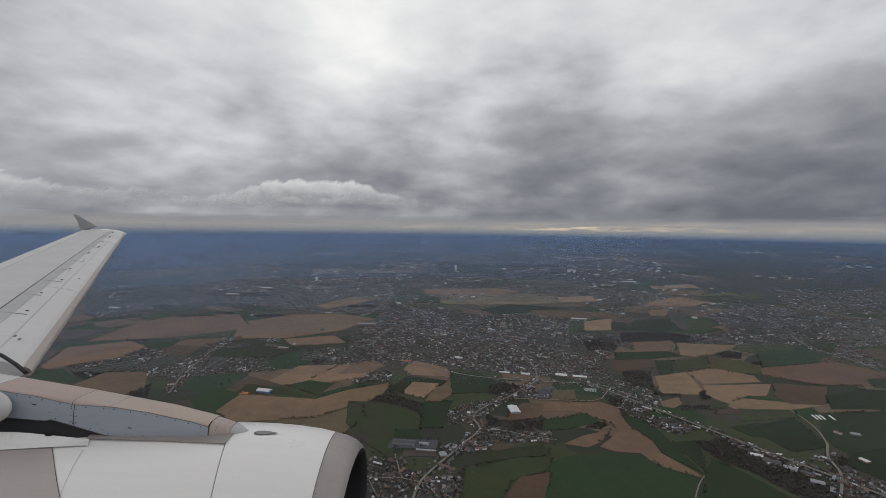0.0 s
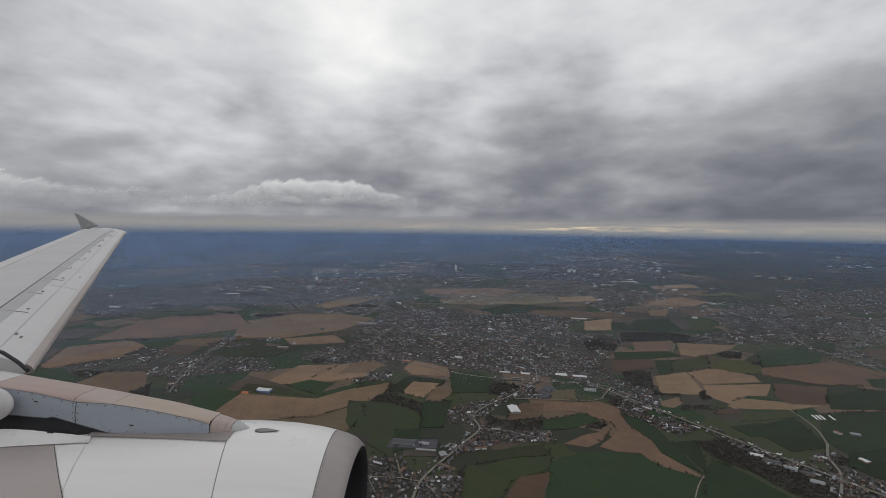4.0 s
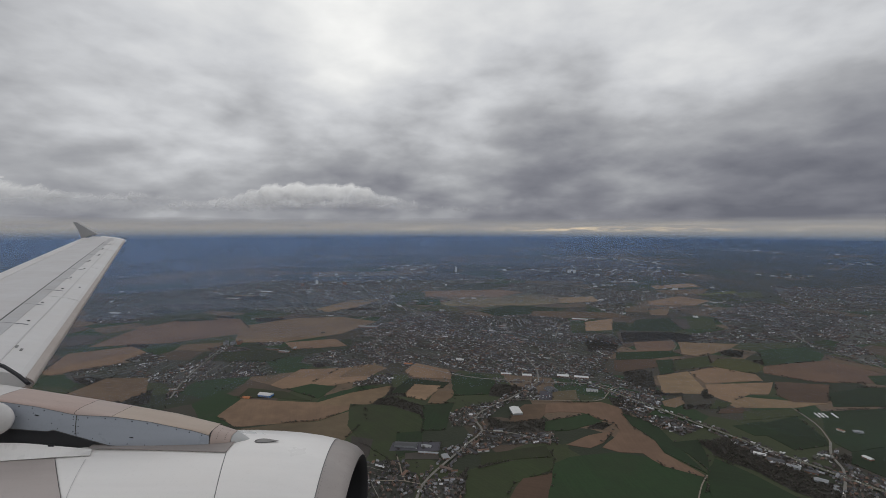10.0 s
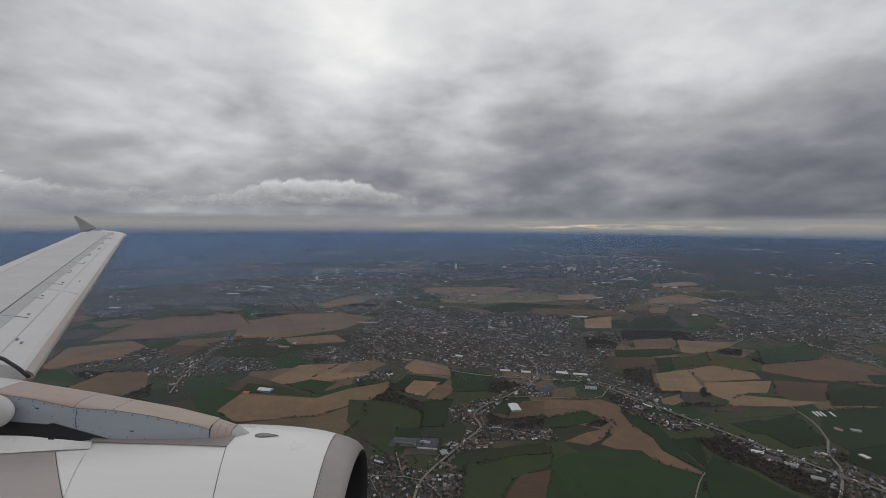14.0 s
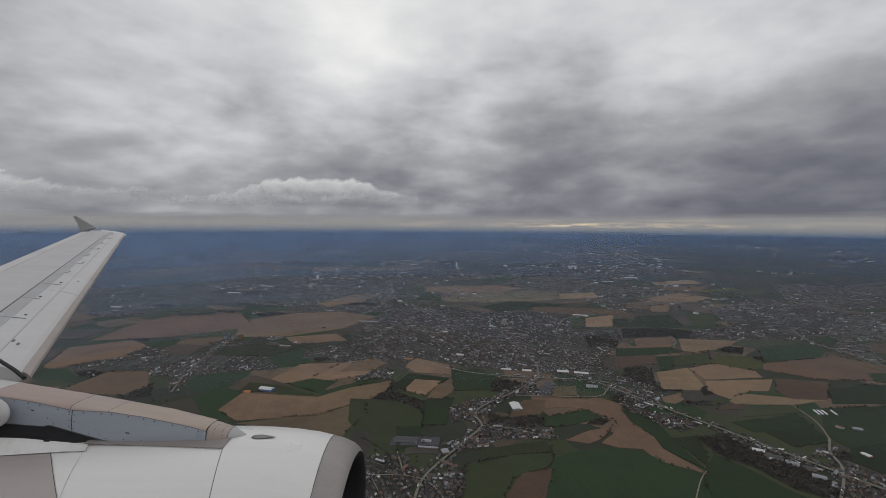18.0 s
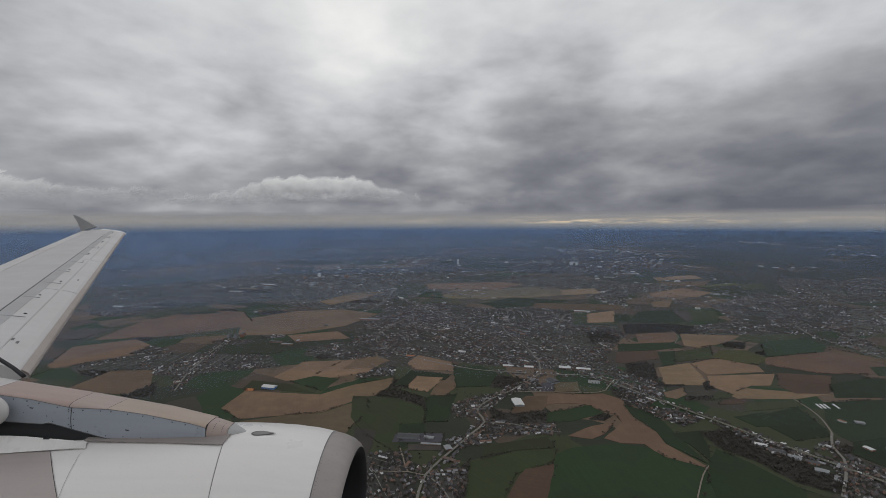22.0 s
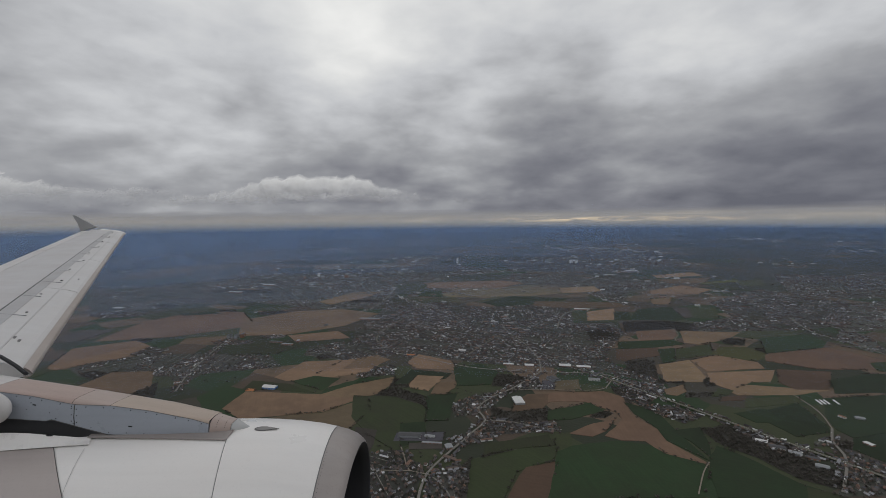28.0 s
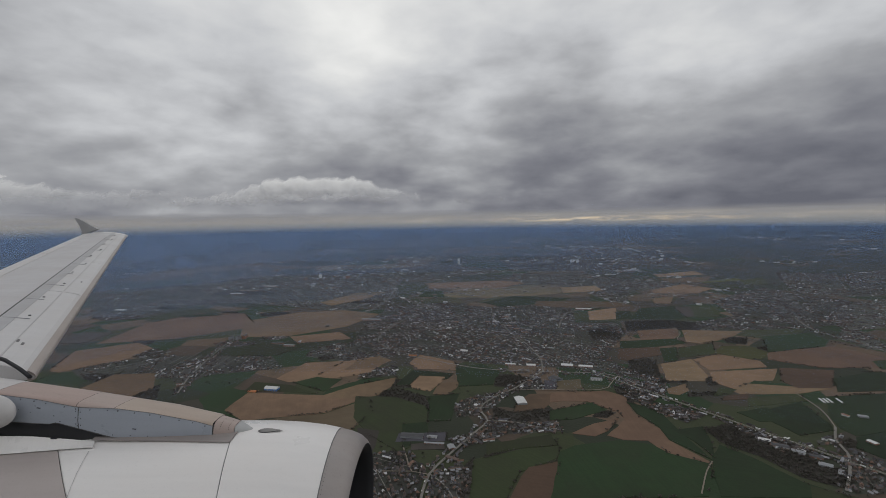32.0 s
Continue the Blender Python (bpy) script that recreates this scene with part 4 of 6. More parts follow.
# ---- the smaller parcels between the mapped ones ----
taken = np.array([p for p in TREE_SPOTS] or [(0, 0, 0)])[:, :2]
built = np.array([h[:2] for h in HOUSES])
bounds = [(*np.min(o, 0), *np.max(o, 0)) for o in FIELDS]
for row in range(17):
    y = 105 + row * 17 * (1 + row * 0.055)
    deep = 17 * (1 + row * 0.11)
    for col in range(44):
        x = -330 + col * 26 * (1 + row * 0.02) + rng.uniform(-5, 5) + (row % 3) * 7
        w = rng.uniform(12, 24) * (1 + row * 0.03)
        lean = rng.uniform(-0.3, 0.3)
        box = [(x, y), (x + w, y + lean * w), (x + w + lean * deep, y + lean * w + deep * 0.92), (x + lean * deep + rng.uniform(-2, 2), y + deep * 0.92)]
        probe = np.array([(box[0][0] * (1 - u) * (1 - v) + box[1][0] * u * (1 - v) + box[2][0] * u * v + box[3][0] * (1 - u) * v, box[0][1] * (1 - u) * (1 - v) + box[1][1] * u * (1 - v) + box[2][1] * u * v + box[3][1] * (1 - u) * v) for u in (0, 0.33, 0.67, 1) for v in (0, 0.33, 0.67, 1)])
        lo, hi = probe.min(0) - 1, probe.max(0) + 1
        if rng.random() < 0.22 or any(b[0] < hi[0] and b[2] > lo[0] and b[1] < hi[1] and b[3] > lo[1] and inside(probe, o).any() for o, b in zip(FIELDS, bounds)):
            continue
        if any(((line > lo) & (line < hi)).all(1).any() for line, _ in ROADS):
            continue
        if inside(built[((built > lo) & (built < hi)).all(1)], box).sum() > 2 or inside(taken[((taken > lo) & (taken < hi)).all(1)], box).sum() > 6:
            continue
        bounds.append((*probe.min(0), *probe.max(0)))
        field(("green", "green", "olive", "plough", "brown", "stubble", "green", "plough", "fallow", "olive")[rng.integers(10)], [(round(a, 1), round(b, 1)) for a, b in box])

# ---- hedges and lone trees between the fields ----
for outline in FIELDS:
    for (x0, y0), (x1, y1) in zip(outline, outline[1:] + outline[:1]):
        if rng.random() < 0.24:
            for s in np.arange(0, 1, 0.42 / max(1.2, math.hypot(x1 - x0, y1 - y0))):
                if noise.noise(Vector((x0 * 0.3 + s * 9, y0 * 0.3, 0.5))) > 0.08 and rng.random() < 0.8:
                    TREE_SPOTS.append((x0 + (x1 - x0) * s + rng.normal(0, 0.4), y0 + (y1 - y0) * s + rng.normal(0, 0.4), rng.uniform(0.35, 0.9)))
lone = np.stack([rng.uniform(-350, 800, 16000), rng.uniform(60, 560, 16000)], 1)
clump = np.array([noise.noise(Vector((x * 0.035, y * 0.035, 1.7))) for x, y in lone])
lone = lone[clump > 0.05]
lone = lone[clear_of(lone, 0.4)]
TREE_SPOTS.extend((x, y, rng.uniform(0.5, 1.1)) for x, y in lone)
# houses strung along the roads
for (line, width), share in zip(ROADS, ROAD_HOUSES):
    for k in range(1, len(line)):
        way = line[k] - line[k - 1]
        far = np.hypot(*way)
        for s in np.arange(0, far, 1.5):
            for side in (-1, 1):
                if rng.random() < share:
                    out = np.array([-way[1], way[0]]) / far * side * (width * 0.45 + rng.uniform(0.8, 2.6))
                    p = line[k - 1] + way * s / far + out
                    if not any(inside(p[None], o)[0] for o in FIELDS):
                        HOUSES.append((p[0], p[1], math.atan2(way[1], way[0]), 1.0))

far_spots = np.stack([rng.uniform(-1800, 2600, 22000), rng.uniform(480, 2100, 22000)], 1)
thick = np.array([noise.noise(Vector((x * 0.0045, y * 0.003, 5.3))) for x, y in far_spots])
for x, y in far_spots[(thick > np.where(far_spots[:, 0] - 0.40 * far_spots[:, 1] > 260, 0.34, 0.12)) | (rng.random(22000) < 0.03)]:
    HOUSES.append((x, y, rng.uniform(0, 3), y / 340))

city = np.stack([rng.uniform(-650, 650, 7000), rng.uniform(760, 1450, 7000)], 1)
thick = np.array([noise.noise(Vector((x * 0.006, y * 0.004, 2.9))) for x, y in city])
for x, y in city[thick > -0.02]:
    HOUSES.append((x, y, rng.uniform(0, 3), y / 320))

# large roofs and yards in the far towns, too small to tell apart
FAR_HALLS = []
spread = np.stack([rng.uniform(-1900, 2500, 5200), 430 + 1500 * rng.random(5200) ** 1.2], 1)
thick = np.array([noise.noise(Vector((x * 0.005, y * 0.0035, 5.3))) + 0.5 * noise.noise(Vector((x * 0.006, y * 0.004, 2.9))) for x, y in spread])
spread = spread[thick > np.where(spread[:, 0] - 0.40 * spread[:, 1] > 260, 0.42, 0.16)]
for (x, y), ok in zip(spread, clear_of(spread, 1.5)):
    if ok:
        FAR_HALLS.append((x, y, rng.uniform(-0.5, 0.5), y / 420))
# the city's middle, a works district west of it, and a trading estate on the far plain
for x, y, a, b, n in ((-10, 780, 120, 75, 190), (-45, 615, 75, 18, 45), (405, 960, 95, 30, 45), (190, 560, 60, 30, 40), (255, 400, 45, 25, 45)):
    FAR_HALLS += [(rng.normal(x, a), rng.normal(y, b), rng.uniform(-0.4, 0.4), max(1.0, y / 520)) for _ in range(n)]

tagged(new("streets", mesh_of("streets", STREETS[0], STREETS[1], CONCRETE)), "narrow pale residential streets between the houses", "street", kind="stuff")


# ---- houses ----
def house_arrays(w, d, h, rise, over=0.08):
    """Walls with gables, and a pitched roof with eaves, as two lists of corners and faces."""
    a, b = w / 2, d / 2
    wall_v = [(-a, -b, 0), (a, -b, 0), (a, b, 0), (-a, b, 0), (-a, -b, h), (a, -b, h), (a, b, h), (-a, b, h), (-a, 0, h + rise), (a, 0, h + rise)]
    wall_f = [(0, 1, 5, 4), (2, 3, 7, 6), (1, 2, 6, 9, 5), (3, 0, 4, 8, 7)]
    o, t = over, 0.05
    drop = rise * o / b
    roof_v = []
    for up in (0, t):
        roof_v += [(-a - o, -b - o, h - drop + 0.01 + up), (a + o, -b - o, h - drop + 0.01 + up), (a + o, 0, h + rise + 0.01 + up), (-a - o, 0, h + rise + 0.01 + up), (-a - o, b + o, h - drop + 0.01 + up), (a + o, b + o, h - drop + 0.01 + up)]
    roof_f = [(6, 7, 8, 9), (9, 8, 11, 10), (0, 3, 2, 1), (3, 4, 5, 2), (0, 1, 7, 6), (5, 4, 10, 11), (1, 2, 8, 7), (2, 5, 11, 8), (4, 3, 9, 10), (3, 0, 6, 9)]
    return wall_v, wall_f, roof_v, roof_f


HOUSES = np.array(HOUSES)
HOUSES = HOUSES[rng.permutation(len(HOUSES))]
order = np.argsort(HOUSES[:, 1] + 25 * rng.random(len(HOUSES)))
HOUSES = HOUSES[order]
near_houses = list(np.flatnonzero(HOUSES[:, 1] - 14 > 0.98 * np.abs(HOUSES[:, 0] - 231))[:300])
near_set = set(near_houses)

variants = []
for w, d, h, rise in ((0.95, 0.75, 0.44, 0.34), (0.8, 0.72, 0.5, 0.38), (1.2, 0.8, 0.36, 0.32), (0.9, 0.9, 0.52, 0.28), (1.45, 0.82, 0.4, 0.35)):
    wv, wf, rv, rf = house_arrays(w, d, h, rise)
    cv = [(x + w * 0.2, y, z) for x in (-0.055, 0.055) for y in (-0.055, 0.055) for z in (h + rise * 0.5, h + rise + 0.2)]
    cf = [(0, 1, 3, 2), (4, 6, 7, 5), (0, 4, 5, 1), (2, 3, 7, 6), (1, 5, 7, 3)]
    dv, df = [], []
    for x in (-w * 0.28, w * 0.28):
        for y, s in ((-d / 2 - 0.006, -1), (d / 2 + 0.006, 1)):
            k = len(dv)
            dv += [(x - 0.09, y, h * 0.35), (x + 0.09, y, h * 0.35), (x + 0.09, y, h * 0.8), (x - 0.09, y, h * 0.8)]
            df.append((k, k + 1, k + 2, k + 3) if s < 0 else (k + 3, k + 2, k + 1, k))
    variants.append((mesh_of("wall", wv, wf, WALL_EACH), mesh_of("roof", rv, rf, ROOF_EACH), mesh_of("chimney", cv, cf, BRICK), *(mesh_of("window", dv[4 * k:4 * k + 4], [(0, 1, 2, 3) if k % 2 == 0 else (3, 2, 1, 0)], SHEET_DARK) for k in range(4))))
for i in near_houses:
    x, y, turn, s = HOUSES[i]
    root = tagged(new("house"), "small village house with a pitched tile roof", "house", "village houses")
    root.matrix_basis = pose(x, y, 0, 0, 0, math.degrees(turn) + rng.normal(0, 4) + 90 * (rng.random() < 0.3)) @ Matrix.Scale(rng.uniform(0.9, 1.15), 4)
    wall, roof, chimney, *windows = variants[rng.integers(len(variants))]
    front = share_part("wall", wall, root)
    share_part("chimney", chimney, share_part("roof", roof, root))
    for me in windows:
        share_part("window", me, front)

wv, wf, rv, rf = [], [], [], []
for i, (x, y, turn, s) in enumerate(HOUSES):
    if i in near_set:
        continue
    big = rng.random() < (0.05 if s < 1.5 else 0.08)
    terrace = rng.random() < 0.16
    w, d = rng.lognormal(-0.12, 0.34) * s ** 0.75, rng.lognormal(-0.36, 0.25) * s ** 0.75
    h, rise = rng.uniform(0.32, 0.55) * s ** 0.3, rng.uniform(0.22, 0.4)
    if big:
        w, d, h, rise = w * rng.uniform(1.8, 3.2), d * rng.uniform(1.5, 2.2), h * 1.3, 0.18
    elif terrace:
        w, h = w * rng.uniform(2.0, 3.6), h * 1.1
    if 1.8 < s < 3.2 and rng.random() < 0.006:
        w, d, h, rise = 3.2, 2.2, rng.uniform(3, 6), 0.1
    a, b, c, e = house_arrays(w, d, h, rise)
    ang = turn + rng.normal(0, 0.07) + (math.pi / 2 if rng.random() < 0.3 else 0)
    ca, sa = math.cos(ang), math.sin(ang)
    n = len(wv)
    wv += [(x + p * ca - q * sa, y + p * sa + q * ca, z) for p, q, z in a]
    wf += [tuple(k + n for k in f) for f in b]
    n = len(rv)
    rv += [(x + p * ca - q * sa, y + p * sa + q * ca, z) for p, q, z in c[6:]]
    rf += [tuple(k + n for k in f) for f in ((0, 1, 2, 3), (3, 2, 5, 4))]
hv, hf = [], []
for x, y, turn, s in FAR_HALLS:
    w, d, h = rng.uniform(1.6, 5.5) * s ** 0.8, rng.uniform(1.2, 2.6) * s ** 0.8, rng.uniform(0.6, 1.3) * s ** 0.5
    ca, sa = math.cos(turn), math.sin(turn)
    n = len(hv)
    hv += [(x + p * w / 2 * ca - q * d / 2 * sa, y + p * w / 2 * sa + q * d / 2 * ca, z) for z in (0, h) for p, q in ((-1, -1), (1, -1), (1, 1), (-1, 1))]
    hf += [tuple(k + n for k in f) for f in ((4, 5, 6, 7), (0, 1, 5, 4), (1, 2, 6, 5), (2, 3, 7, 6), (3, 0, 4, 7))]
tagged(new("far_halls", mesh_of("far_halls", hv, hf, HALL_STUFF)), "pale flat-roofed halls and blocks in the far towns", "halls", kind="stuff")
tagged(new("house_walls", mesh_of("house_walls", wv, wf, WALL_STUFF)), "brick and plaster walls of many small houses", "houses", kind="stuff")
tagged(new("house_roofs", mesh_of("house_roofs", rv, rf, ROOF_STUFF)), "grey and reddish pitched roofs of many small houses", "houses", kind="stuff")


# ---- trees: a trunk, a few limbs, and a ragged crown of small twig clumps ----
def tree_arrays(seed, twigs, size):
    r = np.random.default_rng(seed)
    tv, tf, cv, cf = [], [], [], []

    def limb(p, q, a, b):
        k = len(tv)
        for c, rad in ((p, a), (q, b)):
            for j in range(4):
                tv.append((c[0] + rad * math.cos(j * 1.571), c[1] + rad * math.sin(j * 1.571), c[2]))
        tf.extend((k + j, k + (j + 1) % 4, k + 4 + (j + 1) % 4, k + 4 + j) for j in range(4))

    limb((0, 0, 0), (0.03, 0.0, 0.75), 0.06, 0.035)
    for j in range(4):
        a = j * 1.57 + r.uniform(-0.5, 0.5)
        limb((0.0, 0, 0.4 + 0.08 * j), (0.34 * math.cos(a), 0.34 * math.sin(a), 0.85 + r.uniform(0, 0.3)), 0.03, 0.012)
    for j in range(twigs):
        a, e, rad = r.uniform(0, 6.283), r.uniform(-0.5, 1.0), r.uniform(0.3, 1) ** 0.5
        lump = 1 + 0.3 * math.sin(a * 2 + seed) + 0.15 * math.sin(a * 5 + seed)
        c = np.array([0.5 * rad * lump * math.cos(a) * math.sqrt(max(0.05, 1 - e * e * 0.8)), 0.5 * rad * lump * math.sin(a) * math.sqrt(max(0.05, 1 - e * e * 0.8)), 0.95 + 0.5 * e * rad])
        k = len(cv)
        u, v = r.normal(0, size, 3), r.normal(0, size, 3)
        cv += [tuple(c - u), tuple(c + v * 0.6 - u * 0.2), tuple(c + u), tuple(c - v)]
        cf.append((k, k + 1, k + 2, k + 3))
    return tv, tf, cv, cf


TREE_SPOTS = np.array(TREE_SPOTS)
TREE_SPOTS = TREE_SPOTS[np.argsort(TREE_SPOTS[:, 1] + 25 * rng.random(len(TREE_SPOTS)))]
near_trees = list(np.flatnonzero(TREE_SPOTS[:, 1] - 14 > 0.98 * np.abs(TREE_SPOTS[:, 0] - 231))[:280])
near_tree_set = set(near_trees)
kinds = []
for seed in range(6):
    tv, tf, cv, cf = tree_arrays(seed, 120, 0.085)
    kinds.append((mesh_of("trunk", tv, tf, BARK), mesh_of("crown", cv, cf, TWIG_EACH)))
for i in near_trees:
    x, y, s = TREE_SPOTS[i]
    root = tagged(new("tree"), "bare winter tree with a ragged brownish crown", "tree", "roadside trees")
    root.matrix_basis = pose(x, y, 0, 0, 0, rng.uniform(0, 360)) @ Matrix.Scale(s, 4)
    for name, me in zip(("trunk", "crown"), kinds[rng.integers(6)]):
        share_part(name, me, root)

base = []
for seed in range(8):
    tv, tf, cv, cf = tree_arrays(20 + seed, 22, 0.15)
    base.append((np.array(cv), np.array(cf)))
all_v, all_f, count = [], [], 0
for i, (x, y, s) in enumerate(TREE_SPOTS):
    if i in near_tree_set:
        continue
    cv, cf = base[rng.integers(8)]
    a = rng.uniform(0, 6.283)
    ca, sa = math.cos(a) * s, math.sin(a) * s
    all_v.append(np.stack([x + cv[:, 0] * ca - cv[:, 1] * sa, y + cv[:, 0] * sa + cv[:, 1] * ca, np.maximum(0.02, cv[:, 2] * s * 0.85 - 0.3 * s)], 1))
    all_f.append(cf + count)
    count += len(cv)


def big_mesh(name, verts, quads, material):
    me = bpy.data.meshes.new(name)
    me.vertices.add(len(verts))
    me.vertices.foreach_set("co", verts.astype(np.float32).ravel())
    me.loops.add(quads.size)
    me.loops.foreach_set("vertex_index", quads.astype(np.int32).ravel())
    me.polygons.add(len(quads))
    me.polygons.foreach_set("loop_start", np.arange(0, quads.size, 4, dtype=np.int32))
    me.polygons.foreach_set("loop_total", np.full(len(quads), 4, np.int32))
    me.materials.append(material)
    me.update(calc_edges=True)
    return me


tagged(new("woods", big_mesh("woods", np.concatenate(all_v), np.concatenate(all_f), TWIG_STUFF)), "bare brown woods, hedges and garden trees", "trees", kind="stuff")


# ---- clouds hanging under the deck ----
def cumulus(name, puffs, label, material):
    """The lit side of a heaped cloud: one lumpy skin over its puffs, thick in the middle and ragged at its rim."""
    x0, x1 = min(p[0] - p[3] for p in puffs), max(p[0] + p[3] for p in puffs)
    z0, z1 = min(p[2] - p[3] for p in puffs), max(p[2] + p[3] for p in puffs) + 6
    nx, nz = int((x1 - x0) / 1.6), int((z1 - z0) / 1.2)
    gx, gz = np.meshgrid(np.linspace(x0, x1, nx), np.linspace(z0, z1, nz))
    wob = np.array([(noise.fractal(Vector((a * 0.05, b * 0.06, 1.0)), 0.9, 2.1, 5), noise.fractal(Vector((a * 0.05, b * 0.06, 8.0)), 0.9, 2.1, 5), noise.fractal(Vector((a * 0.09, b * 0.10, 4.0)), 0.8, 2.1, 5)) for a, b in zip(gx.ravel(), gz.ravel())]).reshape(nz, nx, 3)
    px, pz = gx + 5 * wob[..., 0], gz + 4 * wob[..., 1]
    front = np.full(gx.shape, np.inf)
    for x, y, z, r, flat in puffs:
        room = 1 - ((px - x) / r) ** 2 - ((pz - z) / (r * flat)) ** 2
        front = np.where(room > 0, np.minimum(front, y - r * np.sqrt(np.maximum(room, 0)) - 3 * wob[..., 2]), front)
    solid = np.isfinite(front)
    for _ in range(4):
        total, count = np.zeros(gx.shape), np.zeros(gx.shape)
        for dz in (-1, 0, 1):
            for dx in (-1, 0, 1):
                near = np.roll(np.roll(np.where(solid, front, 0.0), dz, 0), dx, 1)
                total += near
                count += np.roll(np.roll(solid, dz, 0), dx, 1)
        front = np.where(solid, total / np.maximum(count, 1), front)
    index = -np.ones(gx.shape, int)
    index[solid] = np.arange(solid.sum())
    verts = list(zip(gx[solid].tolist(), front[solid].tolist(), gz[solid].tolist()))
    faces = []
    for i in range(nz - 1):
        for k in range(nx - 1):
            q = (index[i, k], index[i, k + 1], index[i + 1, k + 1], index[i + 1, k])
            if min(q) >= 0:
                faces.append(tuple(int(v) for v in q))
    # how far each point lies from the cloud's rim, where the cloud thins out
    room, core = np.zeros(gx.shape), solid.copy()
    for _ in range(9):
        room += core
        core = core & np.roll(core, 1, 0) & np.roll(core, -1, 0) & np.roll(core, 1, 1) & np.roll(core, -1, 1)
    me = mesh_of(name, verts, faces, material, smooth=True)
    me.attributes.new("rim", "FLOAT", "POINT").data.foreach_set("value", (room[solid] / 9).astype(np.float32))
    tagged(new(name, me), label, "cloud", "low clouds", "structure")


def heap(x0, x1, y, foot, crest, n, low, lean=0.0):
    """Puffs that make a heaped cloud with an uneven crest."""
    out = []
    for k in range(n):
        s = (k + 0.5) / n
        rise = 0.30 + 0.70 * math.sin(math.pi * min(1, max(0, s - lean))) ** 2.3
        r = 0.5 * (crest - foot) * (0.55 + 0.45 * rise) * random.uniform(0.75, 1.05)
        top = foot + (crest - foot) * rise * random.uniform(0.82, 1.0)
        out.append((x0 + (x1 - x0) * s, y + random.uniform(-18, 18), top - r * 0.85, r, 0.85))
        out.append((x0 + (x1 - x0) * s + random.uniform(-9, 9), y - 8, foot + low * random.uniform(0.6, 1.3), r * 0.7, 0.6))
    return out


cumulus("cumulus_cloud", heap(-225, 165, 690, 116, 167, 26, 8, 0.10), "white heaped cumulus cloud with a flat grey base", cumulus_material(0.95))
cumulus("cumulus_cloud", heap(-460, 300, 740, 112, 146, 34, 9), "low grey bank of heaped cloud", cumulus_material(0.70))
cumulus("cumulus_cloud", heap(-640, -120, 580, 116, 184, 20, 10, -0.2), "large grey heaped cloud trailing down to a low bank", cumulus_material(0.86))


# ---- halls and greenhouses ----
def hall(name, x, y, turn, w, d, h, wall, roof, label, category="hall", arched=False):
    root = tagged(new(name), label, category)
    root.matrix_basis = pose(x, y, 0, 0, 0, turn)
    a, b = w / 2, d / 2
    bm = bmesh.new()
    bmesh.ops.create_cube(bm, size=1, matrix=Matrix.Translation((0, 0, h / 2)) @ Matrix.Diagonal((w, d, h, 1)))
    part("wall", bm, wall, root)
    n = 8 if arched else 2
    verts, faces = [], []
    for k in range(n + 1):
        s = -1 + 2 * k / n
        z = h + 0.02 + (0.22 * w * math.cos(s * math.pi / 2) if arched else 0.10 * w * (1 - abs(s)))
        verts += [(s * (a + 0.1), -b - 0.1, z), (s * (a + 0.1), b + 0.1, z)]
        if k:
            faces.append((2 * k - 2, 2 * k, 2 * k + 1, 2 * k - 1))
    for e in (0, 1):
        faces.append(tuple(range(e, 2 * n + 2, 2))[:: 1 if e == 0 else -1])
    share_part("roof", mesh_of("roof", verts, faces, roof), root)
    for k in range(int(d / 1.5)):
        y0 = -b + 0.5 + k * 1.5
        corners = [(-a - 0.01, y0, 0), (-a - 0.01, y0 + 0.6, 0), (-a - 0.01, y0 + 0.6, h * 0.7), (-a - 0.01, y0, h * 0.7)]
        share_part("gate", mesh_of("gate", corners, [(0, 3, 2, 1)], SHEET_GREY), root)
    return root



# ---- halls, sheds, greenhouses and towers ----
hall("apartment_block", 51.5, 341.9, 5, 2.2, 5, 2.6, SHEET_GREY, SHEET_DARK, "grey apartment block among fields", "hall")
hall("apartment_block", 56.7, 342.4, 5, 2.2, 5, 2.6, SHEET_GREY, SHEET_DARK, "grey apartment block among fields", "hall")
hall("apartment_block", 60.7, 344.5, 5, 2.2, 5, 2.6, BRICK, SHEET_DARK, "brick apartment block among fields", "hall")
hall("farm_barn", 93.2, 328.8, 80, 2.4, 9, 1.0, BRICK, SHEET_DARK, "dark-roofed barn of a walled farm", "hall")
hall("farm_barn", 104.2, 322.6, 80, 2.4, 8, 1.0, BRICK, SHEET_GREY, "grey-roofed barn of a walled farm", "hall")
hall("farm_barn", 108.6, 331.8, 10, 2, 5, 0.9, BRICK, SHEET_GREY, "grey-roofed barn of a walled farm", "hall")
hall("warehouse", 257.0, 225.3, 8, 4.6, 7.9, 0.92, SHEET_GREY, SHEET_WHITE, "long white-roofed warehouse beside the village road", "warehouse")
hall("sports_hall", 127.8, 240.4, 80, 3.6, 7.2, 1.04, BLUE, SHEET_WHITE, "white arched sports hall with blue walls", "hall", True)
hall("clay_court", 118.4, 238.1, 80, 2.9, 4.8, 0.10, ORANGE, ORANGE, "flat orange clay court beside the sports hall", "court")
hall("depot", 279.8, 255.3, 25, 5.3, 5.9, 0.86, SHEET_GREY, SHEET_DARK, "broad dark-roofed depot beside a car park", "hall")
hall("office_building", 301.8, 254.5, 80, 2.0, 5.9, 1.06, SHEET_WHITE, SHEET_GREY, "low pale office building inside a road loop", "hall")
hall("retail_hall", 257.8, 280.5, 84, 2.6, 5.9, 0.73, BRICK, SHEET_WHITE, "pale-roofed retail hall beside the ring road", "hall")
